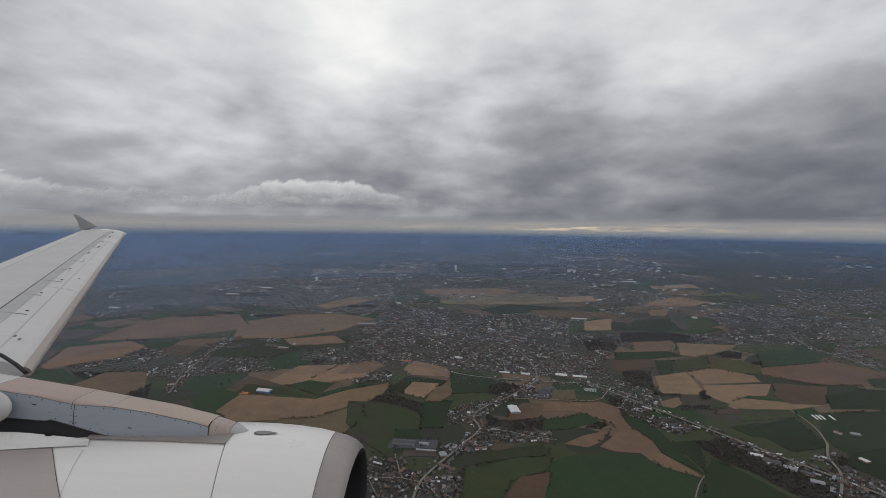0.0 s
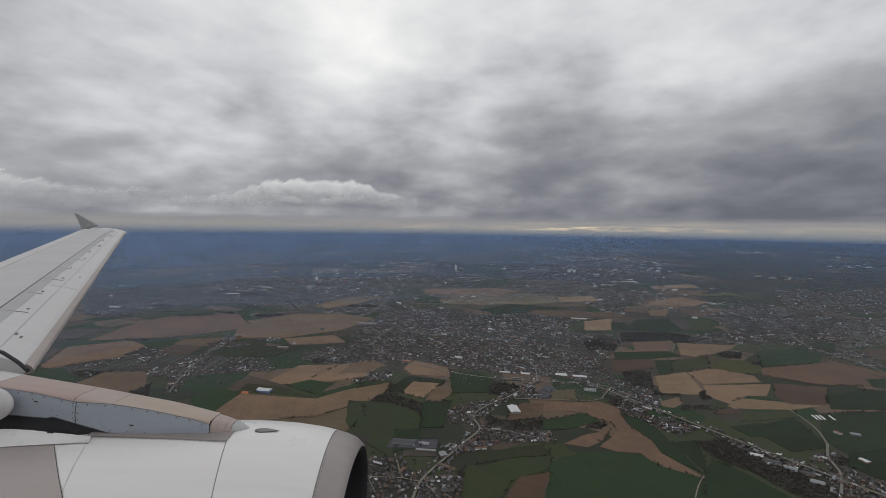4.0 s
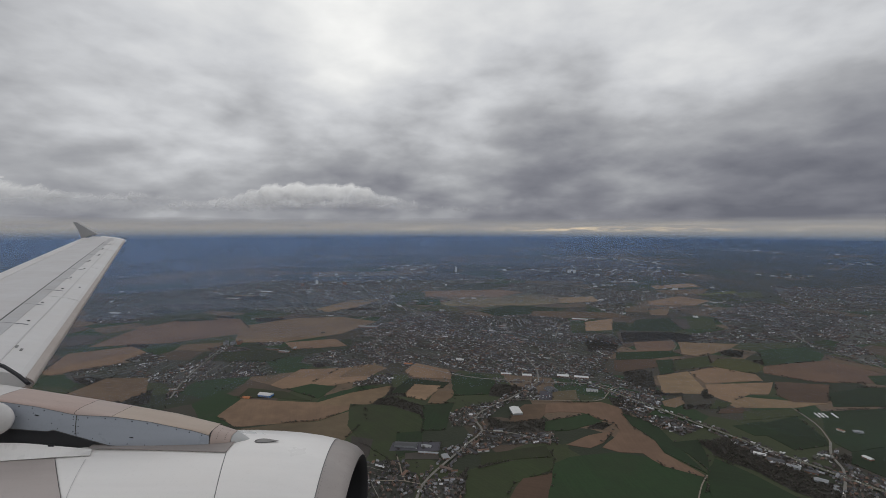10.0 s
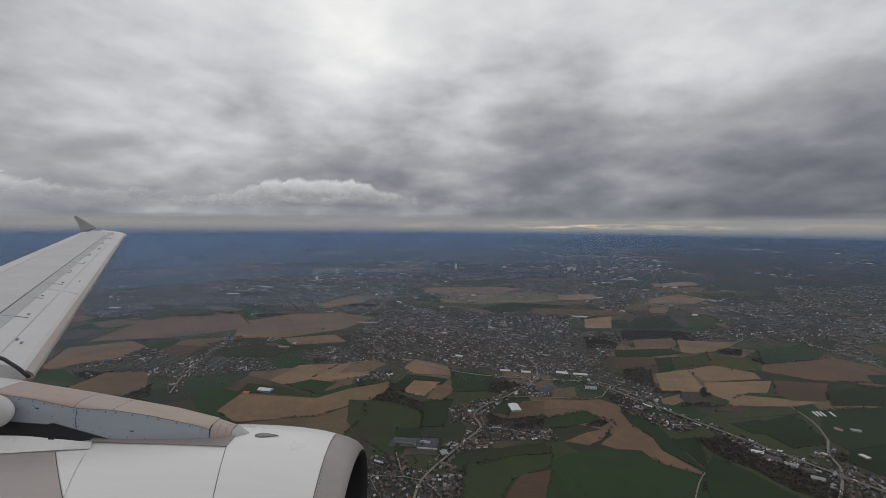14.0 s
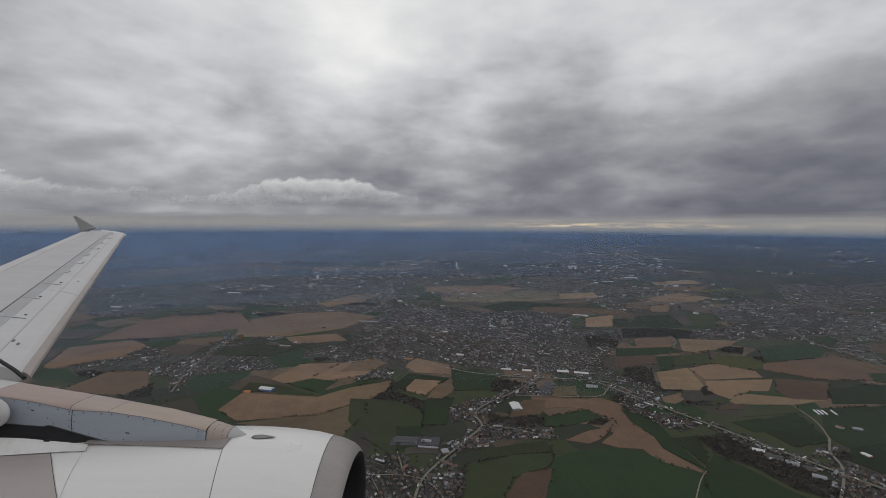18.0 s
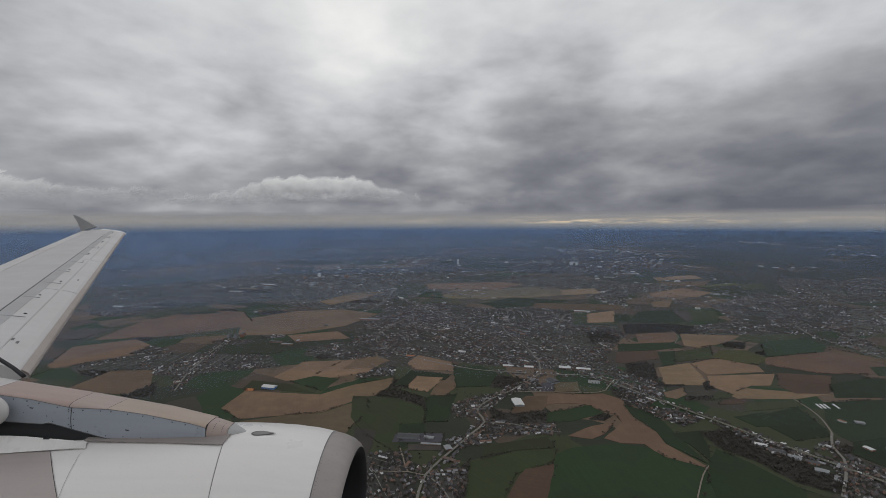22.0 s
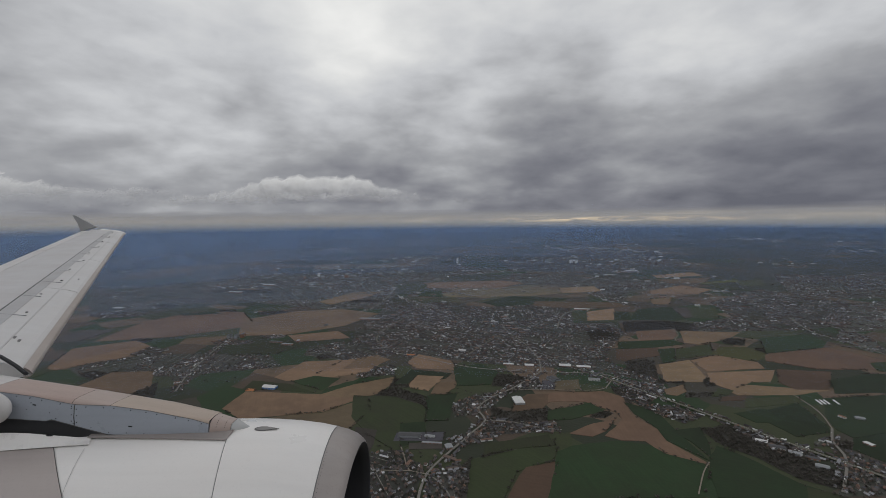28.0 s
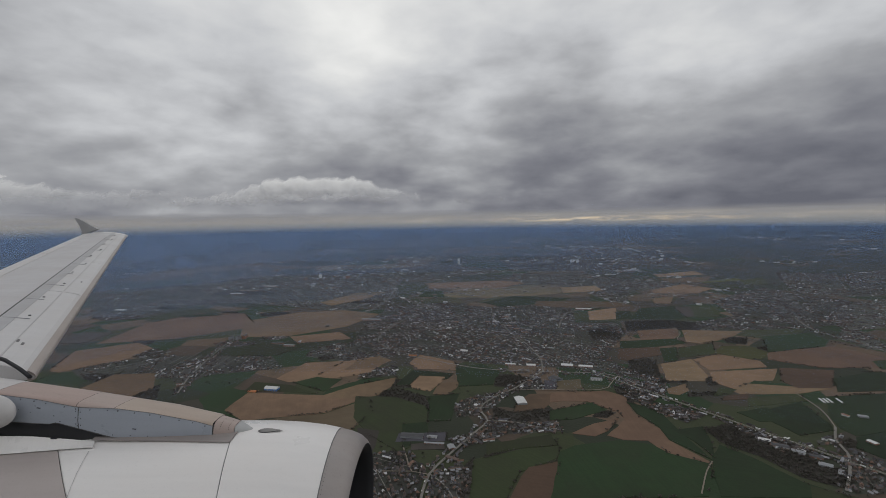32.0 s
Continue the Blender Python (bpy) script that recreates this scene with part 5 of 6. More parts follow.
hall("retail_hall", 270.1, 278.5, 86, 3.3, 5.3, 0.73, BRICK, SHEET_WHITE, "pale-roofed retail hall beside the ring road", "hall")
hall("retail_hall", 291.4, 278.2, 80, 4.0, 6.6, 0.79, BRICK, SHEET_WHITE, "pale-roofed retail hall beside the ring road", "hall")
hall("retail_hall", 301.8, 276.1, 80, 3.3, 7.9, 0.73, BRICK, SHEET_WHITE, "pale-roofed retail hall beside the ring road", "hall")
hall("supply_store", 208.3, 190.0, 86, 3.4, 9.2, 0.8, SHEET_GREY, SHEET_DARK, "long dark-roofed store with a pale front on a paved yard", "hall")
hall("loading_bay", 216.6, 189.6, 78, 1.6, 4.0, 0.5, SHEET_WHITE, SHEET_GREY, "low pale loading bay on a paved yard", "hall")
hall("nursery_shed", 217.8, 184.2, 85, 1.1, 7.9, 0.46, BRICK, SHEET_GREY, "long low grey shed among village gardens", "hall")
hall("village_school", 224.7, 181.2, 20, 2.6, 3.3, 0.66, BRICK, SHEET_GREY, "grey-roofed school building in the village", "hall")
hall("roof_market", 196.4, 298.4, 86, 2.0, 5.3, 0.66, BRICK, ORANGE, "orange-roofed hall at a road junction", "hall")
hall("roadside_shop", 346.9, 188.2, 60, 2.3, 4.0, 0.66, SHEET_GREY, SHEET_WHITE, "pale roadside shop along the trunk road", "hall")
hall("factory_shed", 349.7, 183.5, 62, 2.6, 5.3, 0.73, SHEET_WHITE, SHEET_DARK, "dark-roofed factory shed with white walls", "hall")
hall("factory_shed", 353.4, 179.5, 62, 2.0, 4.0, 0.66, SHEET_WHITE, SHEET_GREY, "grey-roofed factory shed with white walls", "hall")
hall("factory_shed", 357.1, 176.0, 62, 2.0, 4.0, 0.66, BRICK, SHEET_DARK, "brown-roofed shed beside the trunk road", "hall")
hall("garden_centre", 356.2, 170.5, 55, 2.6, 3.9, 0.59, SHEET_GREY, SHEET_GREY, "pale multi-roofed garden centre", "hall")
hall("store_shed", 357.6, 166.1, -40, 1.1, 3.3, 0.46, SHEET_GREY, SHEET_GREY, "narrow grey store shed", "hall")
hall("barn", 386.2, 186.7, 15, 2.1, 3.0, 0.66, BRICK, SHEET_WHITE, "pale-roofed barn beside a lane", "barn")
hall("farmhouse", 395.9, 210.6, 20, 1.5, 2.6, 0.66, SHEET_WHITE, BRICK, "red-tiled farmhouse beside the greenhouses", "house")
hall("barn", 402.3, 209.5, 70, 2.0, 3.3, 0.66, SHEET_GREY, SHEET_GREY, "grey farm barn beside the greenhouses", "barn")
hall("greenhouse", 398.7, 226.9, -14, 0.62, 5.0, 0.30, GREENHOUSE, GREENHOUSE, "long white film greenhouse tunnel", "greenhouse", True)
hall("greenhouse", 400.5, 226.9, -14, 0.62, 5.0, 0.30, GREENHOUSE, GREENHOUSE, "long white film greenhouse tunnel", "greenhouse", True)
hall("greenhouse", 402.3, 226.9, -14, 0.62, 5.0, 0.30, GREENHOUSE, GREENHOUSE, "long white film greenhouse tunnel", "greenhouse", True)
hall("greenhouse", 406.6, 226.9, -14, 0.62, 5.0, 0.30, GREENHOUSE, GREENHOUSE, "long white film greenhouse tunnel", "greenhouse", True)
hall("logistics_hall", -90.4, 257.4, 80, 3.3, 9.2, 0.86, SHEET_WHITE, SHEET_WHITE, "white logistics hall beside the motorway", "hall")
hall("works_hall", -115.1, 234.9, 60, 6.6, 7.9, 1.06, SHEET_GREY, SHEET_GREY, "large grey works hall beside the motorway", "hall")
hall("works_hall", -101.4, 224.8, 60, 7.9, 5.9, 0.99, SHEET_GREY, SHEET_WHITE, "pale works hall beside the motorway", "hall")
hall("works_hall", -112.4, 217.6, 55, 5.3, 7.9, 0.92, BRICK, SHEET_GREY, "grey-roofed brick works hall", "hall")
hall("works_hall", -103.8, 260.3, 70, 3.3, 5.3, 0.79, BRICK, SHEET_GREY, "grey-roofed workshop beside the motorway", "hall")
hall("silo_hall", -143.0, 277.5, 60, 3.3, 4.6, 1.32, SHEET_WHITE, SHEET_GREY, "tall pale silo hall beside the lane", "hall")
hall("works_hall", -129.6, 458.0, 80, 5.3, 10.6, 0.86, SHEET_GREY, SHEET_WHITE, "pale hall on the edge of town", "hall")
hall("works_hall", -237.1, 439.0, 75, 5.3, 11.9, 0.86, SHEET_GREY, SHEET_WHITE, "pale hall beside the motorway", "hall")
hall("factory", -51.8, 579.6, 84, 7.2, 24.0, 1.50, BRICK, TRACK, "vast ochre-roofed factory on the edge of town", "factory")
hall("factory", -55.2, 555.8, 84, 5.6, 16.0, 1.50, BRICK, SHEET_WHITE, "vast pale-roofed factory on the edge of town", "factory")
hall("factory", -39.7, 617.8, 84, 6.4, 16.0, 1.32, BRICK, SHEET_WHITE, "vast pale-roofed factory on the edge of town", "factory")
hall("school_complex", 345.8, 445.8, 80, 4.0, 14.5, 0.99, BRICK, SHEET_WHITE, "pale school buildings in the town", "hall")
hall("hospital", 147.2, 403.7, 84, 4.0, 17.2, 1.32, BRICK, SHEET_GREY, "long grey hospital wing in the town", "hall")
hall("church_hall", 229.9, 307.5, 70, 2.6, 4.6, 1.19, SHEET_WHITE, SHEET_WHITE, "white-roofed hall in the town", "hall")
hall("apartment_tower", -0.3, 713.0, 30, 3.6, 3.6, 6.00, SHEET_WHITE, SHEET_GREY, "pale apartment tower in the city", "tower")
hall("apartment_tower", 47.6, 701.0, 10, 5.6, 3.6, 4.80, BRICK, SHEET_GREY, "reddish apartment tower in the city", "tower")
hall("apartment_tower", -13.3, 682.9, 50, 3.6, 3.6, 4.80, BRICK, SHEET_GREY, "brick apartment tower in the city", "tower")
hall("apartment_tower", 146.4, 655.4, 20, 2.4, 2.4, 4.80, SHEET_GREY, SHEET_GREY, "grey apartment tower in the city", "tower")
hall("apartment_tower", 219.8, 922.5, 20, 3.2, 3.2, 10.80, SHEET_WHITE, SHEET_GREY, "slim pale tower beyond the city", "tower")
hall("apartment_tower", 451.6, 907.0, 0, 16.0, 5.6, 6.60, SHEET_WHITE, SHEET_GREY, "pale slab block on the far ridge", "tower")
hall("works_hall", 511.7, 761.7, 85, 6.4, 20.0, 1.20, SHEET_GREY, SHEET_WHITE, "far pale hall on the plain", "hall")
hall("works_hall", 457.2, 708.9, 85, 4.0, 16.0, 1.20, SHEET_GREY, SHEET_WHITE, "far pale hall on the plain", "hall")
hall("works_hall", 634.3, 407.6, 80, 4.0, 13.2, 0.92, BRICK, SHEET_WHITE, "pale hall in the eastern village", "hall")
hall("country_house", 464.9, 183.1, 10, 1.7, 2.0, 0.79, SHEET_WHITE, ROOF_STUFF, "white country house in the woods", "house")
hall("greenhouse", 349.6, 190.7, -60, 0.5, 8.0, 0.3, SHEET_GREY, SHEET_WHITE, "long pale nursery shed beside the trunk road", "greenhouse", True)
hall("greenhouse", 350.8, 189.9, -61, 0.5, 8.0, 0.3, SHEET_GREY, SHEET_WHITE, "long pale nursery shed beside the trunk road", "greenhouse", True)
hall("greenhouse", 354.5, 189.4, -62, 0.5, 5.1, 0.3, SHEET_GREY, SHEET_WHITE, "long pale nursery shed beside the trunk road", "greenhouse", True)
hall("greenhouse", 355.4, 188.8, -59, 0.5, 5.6, 0.3, SHEET_GREY, SHEET_WHITE, "long pale nursery shed beside the trunk road", "greenhouse", True)
hall("greenhouse", 357.3, 183.2, -58, 0.5, 9.1, 0.3, SHEET_GREY, SHEET_WHITE, "long pale nursery shed beside the trunk road", "greenhouse", True)
hall("greenhouse", 358.1, 182.3, -58, 0.5, 9.9, 0.3, SHEET_GREY, SHEET_WHITE, "long pale nursery shed beside the trunk road", "greenhouse", True)
hall("greenhouse", 358.4, 181.5, -57, 0.5, 8.0, 0.3, SHEET_GREY, SHEET_WHITE, "long pale nursery shed beside the trunk road", "greenhouse", True)
hall("greenhouse", 348.2, 196.2, -64, 0.5, 7.3, 0.3, SHEET_GREY, SHEET_WHITE, "long pale nursery shed beside the trunk road", "greenhouse", True)


# ---- the airliner's wing and engine, beside the window ----
def paint(name, c, roughness=0.38, metallic=0.0, dirt=0.3, tint=(0.42, 0.34, 0.29)):
    """Painted aircraft skin: streaks along the air flow, dull patches, fine specks of dirt and slightly uneven sheet."""
    m = Nodes(name, roughness, metallic)
    streak = m.noise(1.0, 5, m.stretch((0.7, 11.0, 11.0), m.own()), 0.6)
    patch = m.noise(1.7, 5, m.own(), 0.6)
    speck = m.noise(55.0, 3, m.own())
    tone = m.mix(m.span(streak, 0.40, 0.72, 0, dirt), c, shade(c, 0.74))
    tone = m.mix(m.span(patch, 0.42, 0.70, 0, dirt), tone, tuple(0.55 * p + 0.45 * q * max(c) / 0.42 for p, q in zip(c, tint)))
    tone = m.mix(m.span(speck, 0.58, 0.74, 0, dirt * 0.7), tone, shade(c, 0.55))
    rough = m.span(patch, 0.3, 0.7, roughness - 0.08, roughness + 0.14)
    m.link(rough, m.bsdf.inputs["Roughness"])
    m.bump(m.noise(2.4, 3, m.own()), 0.06, 0.05)
    return m.colour(tone)


WHITE_PAINT = paint("white_aircraft_paint", (0.87, 0.845, 0.82), 0.32, dirt=0.16)
# stains, and the shade on the cowling's rear, share this darker colour
REAR_PAINT = paint("stained_shaded_paint", (0.48, 0.425, 0.405), 0.40, dirt=0.30)
WING_PAINT = paint("grey_wing_paint", (0.56, 0.545, 0.548), 0.42, dirt=0.22)
FLAP_PAINT = paint("pale_flap_paint", (0.64, 0.62, 0.61), 0.42, dirt=0.25)
SLAT_PAINT = paint("pale_slat_metal", (0.62, 0.605, 0.60), 0.36, dirt=0.20)
NOSE_METAL = paint("worn_leading_edge", (0.40, 0.345, 0.315), 0.40, 0.2, dirt=0.30)
PYLON_TOP = paint("dusty_pink_beige_paint", (0.46, 0.345, 0.305), 0.42, dirt=0.42)
PYLON_MID = paint("dusty_beige_paint", (0.46, 0.365, 0.325), 0.42, dirt=0.38)
PYLON_FORE = paint("yellowed_beige_paint", (0.47, 0.375, 0.305), 0.42, dirt=0.36)
PYLON_SIDE = paint("blue_grey_paint", (0.40, 0.43, 0.485), 0.30, dirt=0.30, tint=(0.30, 0.32, 0.36))
LIP_METAL = paint("bare_lip_metal", (0.40, 0.365, 0.35), 0.42, 0.45, dirt=0.35)
TIP_PAINT = paint("grey_tip_paint", (0.46, 0.465, 0.46), 0.4, dirt=0.2)
FENCE_STRIP = paint("worn_grey_paint", (0.46, 0.455, 0.465), 0.45, dirt=0.30)
TRACK_GREY = paint("grey_joint", (0.25, 0.25, 0.26), 0.5, dirt=0.3)
FENCE_PAINT = paint("dull_grey_paint", (0.40, 0.40, 0.415), 0.5, dirt=0.2)
SEAM_GREY = plain("grey_seam", (0.17, 0.165, 0.165), 0.6, wear=0.15)
GAP_GREY = plain("shaded_gap", (0.10, 0.10, 0.105), 0.7, wear=0.3)
SEAM_DARK = plain("dark_seam", (0.03, 0.03, 0.035), 0.7, wear=0.1)
aircraft = tagged(new("aircraft_wing"), "grey airliner wing with a white jet engine below it", "aircraft wing")
aircraft.matrix_basis = pose(*EYE, *AIRCRAFT)


def edge_at(s):
    """Leading and trailing edge of the wing, from beside the engine (0) to the tip (1)."""
    le = Vector((-4.21, 4.55, -1.34)).lerp(Vector((-10.43, 14.5, 0.47)), s)
    te = Vector((-6.9, 4.55, -1.22)).lerp(Vector((-11.75, 14.5, 0.60)), s)
    return le, te


def wing_strip(s0, s1, c0, c1, steps, thick, lift=0.0):
    """A piece of the wing between two stations and two shares of the chord, with a curved top and some thickness."""
    bm = bmesh.new()
    grid = []
    n = 7
    for i in range(steps + 1):
        le, te = edge_at(s0 + (s1 - s0) * i / steps)
        chord = (te - le).length
        top, low = [], []
        for k in range(n):
            c = c0 + (c1 - c0) * k / (n - 1)
            p = le.lerp(te, c)
            bow = 0.055 * chord * math.sqrt(max(0, c)) * (1 - c) * 2.2
            top.append(bm.verts.new(p + Vector((0, 0, bow + lift))))
            low.append(bm.verts.new(p - Vector((0, 0, thick * chord * math.sqrt(max(0.0, c)) * (1 - c * 0.85) + 0.004))))
        grid.append(top + low[::-1])
    m = len(grid[0])
    for i in range(steps):
        for k in range(m):
            q = (k + 1) % m
            bm.faces.new((grid[i][k], grid[i + 1][k], grid[i + 1][q], grid[i][q]))
    bm.faces.new(grid[0])
    bm.faces.new(grid[-1][::-1])
    bmesh.ops.recalc_face_normals(bm, faces=bm.faces)
    return bm


part("wing_panel", wing_strip(0, 1, 0.375, 0.845, 12, 0.05), WING_PAINT, aircraft)
part("flap", wing_strip(0, 0.62, 0.852, 1.0, 8, 0.05), FLAP_PAINT, aircraft, "pale flap along the trailing edge")
part("aileron", wing_strip(0.624, 0.97, 0.852, 1.0, 6, 0.05), FLAP_PAINT, aircraft, "pale aileron along the trailing edge")
part("hinge_gap", wing_strip(0, 0.97, 0.844, 0.853, 10, 0.03, -0.012), SEAM_GREY, aircraft, "dark hinge gap")
part("slat_track_strip", wing_strip(0, 0.985, 0.275, 0.358, 12, 0.02, 0.016), FENCE_STRIP, aircraft, "darker grey strip behind the slats")
part("spar_seam", wing_strip(0, 0.9, 0.363, 0.375, 12, 0.03, 0.006), SEAM_DARK, aircraft, "dark gap behind the slats")
for s0, s1 in ((0.0, 0.277), (0.279, 0.5225), (0.5245, 0.7625), (0.7645, 0.985)):
    slat = part("slat", wing_strip(s0, s1, 0.0, 0.362, 4, 0.06, 0.012), SLAT_PAINT, aircraft, "pale leading edge slat")
    part("seam", wing_strip(s0 + 0.004, s1 - 0.004, 0.165, 0.172, 4, 0.01, 0.018), WING_PAINT, slat)
part("leading_edge", wing_strip(0.0, 0.985, 0.0, 0.034, 12, 0.07, 0.014), NOSE_METAL, aircraft, "worn brownish leading edge")
part("wing_tip", wing_strip(0.985, 1.0, -0.02, 0.6, 1, 0.06, 0.014), WHITE_PAINT, aircraft)
bm = bmesh.new()
tip_le, tip_te = edge_at(1.0)
fence = [Vector(p) for p in ((-11.36, 14.5, 0.69), (-11.87, 14.5, 0.54), (-11.97, 14.5, 0.80), (-12.14, 14.5, 1.07), (-12.04, 14.5, 1.06), (-11.70, 14.5, 0.87))]
ring = [[bm.verts.new(p + Vector((0, w, 0))) for p in fence] for w in (-0.04, 0.04)]
bm.faces.new(ring[0]), bm.faces.new(ring[1][::-1])
for k in range(6):
    bm.faces.new((ring[0][k], ring[1][k], ring[1][(k + 1) % 6], ring[0][(k + 1) % 6]))
bmesh.ops.recalc_face_normals(bm, faces=bm.faces)
part("wingtip_fence", bm, FENCE_PAINT, aircraft, "grey fin at the wing tip")
for k in range(11):
    at = 0.05 + 0.088 * k
    part("track_joint", wing_strip(at, at + 0.0011, 0.20 if k % 2 else 0.235, 0.352, 1, 0.01, 0.0185), TRACK_GREY, aircraft, "fine grey joint over a slat track")
    le, te = edge_at(at + 0.004)
    bm = bmesh.new()
    spot = le.lerp(te, 0.205 if k % 2 else 0.24)
    bmesh.ops.create_uvsphere(bm, u_segments=10, v_segments=6, radius=1, matrix=Matrix.Translation(spot + Vector((0, 0, 0.064 * (te - le).length))) @ Matrix.Diagonal((0.024, 0.016, 0.008, 1)))
    part("fitting", bm, SEAM_DARK, aircraft)
for at, c0 in ((0.055, 0.12), (0.062, 0.15), (0.35, 0.10)):
    part("marking", wing_strip(at, at + 0.006, c0, c0 + 0.012, 1, 0.005, 0.0165), SEAM_GREY, aircraft, "small dark stencil bar")

# engine: cowlings turned about an axis that runs with the flight
AXIS_Y, AXIS_Z = 4.2, -2.9


def turned(profile, a0=0.0, a1=2 * math.pi, n=72, lean=0.0):
    """A skin turned about the engine's axis. profile: x, radius and, where a joint runs askew, its slant."""
    bm = bmesh.new()
    rows = []
    for x, r, *slant in profile:
        row = []
        skew = slant[0] if slant else 0.0
        for k in range(n + 1):
            a = a0 + (a1 - a0) * k / n
            row.append(bm.verts.new((x + lean * math.cos(a) * r + skew * r * math.sin(a), AXIS_Y + r * math.sin(a), AXIS_Z + r * math.cos(a))))
        rows.append(row)
    for i in range(len(rows) - 1):
        for k in range(n):
            f = bm.faces.new((rows[i][k], rows[i][k + 1], rows[i + 1][k + 1], rows[i + 1][k]))
            f.smooth = True
    bmesh.ops.recalc_face_normals(bm, faces=bm.faces)
    return bm


REAR = ((-2.07, 1.163), (-2.6, 1.165), (-3.3, 1.15), (-4.2, 1.08), (-5.2, 0.94))
engine = part("fan_cowl", turned([(-2.066, 1.165, -0.29), (-1.9, 1.168, -0.24), (-1.7, 1.163, -0.17), (-1.5, 1.15, -0.1), (-1.3, 1.125, -0.05), (-1.12, 1.09, -0.05)], lean=0.05), WHITE_PAINT, aircraft, "smooth white fan cowling")
part("inlet_lip", turned([(-1.12, 1.088, -0.05), (-1.03, 1.066, -0.03), (-0.95, 1.03), (-0.89, 0.985), (-0.865, 0.945)], lean=0.05), LIP_METAL, engine, "bare metal intake lip")
part("inlet_duct", turned([(-0.865, 0.945), (-0.875, 0.905), (-0.94, 0.87), (-1.3, 0.85), (-1.9, 0.86)], lean=0.05), SEAM_DARK, engine, "dark intake duct")
bm = turned([(-1.9, 0.85), (-1.85, 0.25), (-1.6, 0.02)])
part("fan", bm, SEAM_DARK, engine, "dark fan at the back of the intake")
part("seam", turned([(-1.124, 1.094, -0.05), (-1.117, 1.0905, -0.05)], lean=0.05), SEAM_GREY, engine)
part("reverser_cowl", turned([(x, r, -0.29) for x, r in REAR], lean=0.05), WHITE_PAINT, aircraft, "white rear cowling")
part("cowl_seam", turned([(-2.067, 1.1655, -0.29), (-2.063, 1.167, -0.29)], lean=0.05), TRACK_GREY, aircraft)
for k in range(46):
    a = -0.25 - 1.5 * k / 46
    bm = bmesh.new()
    bmesh.ops.create_uvsphere(bm, u_segments=6, v_segments=4, radius=0.0032, matrix=Matrix.Translation((-1.103 + 0.05 * math.cos(a) * 1.08 - 0.05 * 1.08 * math.sin(a), AXIS_Y + 1.082 * math.sin(a), AXIS_Z + 1.082 * math.cos(a))))
    part("rivet", bm, SEAM_DARK, engine)
# a flat darker plate imitates the shaded hollow of the vent
VENT_DARK = plain("vent_shade", (0.27, 0.26, 0.25), 0.7, wear=0.2)
for grow, lift, mat, label in ((1.0, 0.001, SEAM_GREY, "dark rim of a flush air vent"), (0.86, 0.004, VENT_DARK, "flat plate coloured as the shade inside the air vent")):
    bm = bmesh.new()
    ring = []
    for k in range(20):
        a = 2 * math.pi * k / 20
        along = math.cos(a)
        wide = math.sin(a) * (0.042 - 0.030 * along)
        x, y = -1.655 + 0.115 * grow * along, 4.165 + grow * wide
        ring.append(bm.verts.new((x, y, AXIS_Z + math.sqrt(1.163 ** 2 - (y - AXIS_Y) ** 2) + 0.003 + lift)))
    bm.faces.new(ring)
    bmesh.ops.solidify(bm, geom=bm.faces[:], thickness=0.004)
    part("vent" if grow == 1.0 else "vent_shade_plate", bm, mat, engine, label)

# pylon: a fairing that joins engine and wing. Its crest, the joint below the cap, its foot and half width, along x
CREST = ((-5.6, -1.16), (-4.4, -1.265), (-3.4, -1.407), (-2.6, -1.531), (-2.15, -1.622), (-1.97, -1.672), (-1.83, -1.735))
JOINT = ((-5.6, -1.24), (-4.4, -1.31), (-4.01, -1.342), (-3.70, -1.384), (-3.45, -1.436), (-3.34, -1.458), (-3.0, -1.474), (-2.675, -1.520), (-2.28, -1.609), (-2.15, -1.652))
FOOT = ((-5.6, -1.54), (-3.99, -1.581), (-3.58, -1.608), (-3.545, -1.592), (-3.25, -1.674), (-3.04, -1.733), (-2.6, -1.757), (-2.15, -1.765), (-1.83, -1.765))
HALF = ((-5.6, 0.19), (-4.4, 0.19), (-3.4, 0.18), (-2.6, 0.16), (-2.15, 0.13), (-1.97, 0.095), (-1.83, 0.02))


def along(table, x):
    return float(np.interp(x, [p[0] for p in table], [p[1] for p in table]))


def skin_along(ring_of, xs):
    bm = bmesh.new()
    rows = [[bm.verts.new(p) for p in ring_of(x)] for x in xs]
    for a, b in zip(rows, rows[1:]):
        for k in range(len(a) - 1):
            f = bm.faces.new((a[k], a[k + 1], b[k + 1], b[k]))
            f.smooth = True
    bmesh.ops.recalc_face_normals(bm, faces=bm.faces)
    return bm


def side_ring(x):
    w, j, f = along(HALF, x), along(JOINT, x), along(FOOT, x)
    return [(x, AXIS_Y - w, f), (x, AXIS_Y - w * 1.05, f + 0.4 * (j - f)), (x, AXIS_Y - w * 1.03, f + 0.75 * (j - f)), (x, AXIS_Y - w * 0.99, j)]


def cap_ring(x):
    w, j, c = along(HALF, x), along(JOINT, x), along(CREST, x)
    near = [(x, AXIS_Y - w * p, j + q * (c - j)) for p, q in ((0.99, 0.0), (0.97, 0.24), (0.92, 0.47), (0.83, 0.68), (0.68, 0.85), (0.45, 0.96), (0.10, 1.0))]
    return near + [(x, AXIS_Y + w * p, c - q) for p, q in ((0.5, 0.0), (0.85, 0.015), (1.0, 0.05))] + [(x, AXIS_Y + w, along(FOOT, x))]


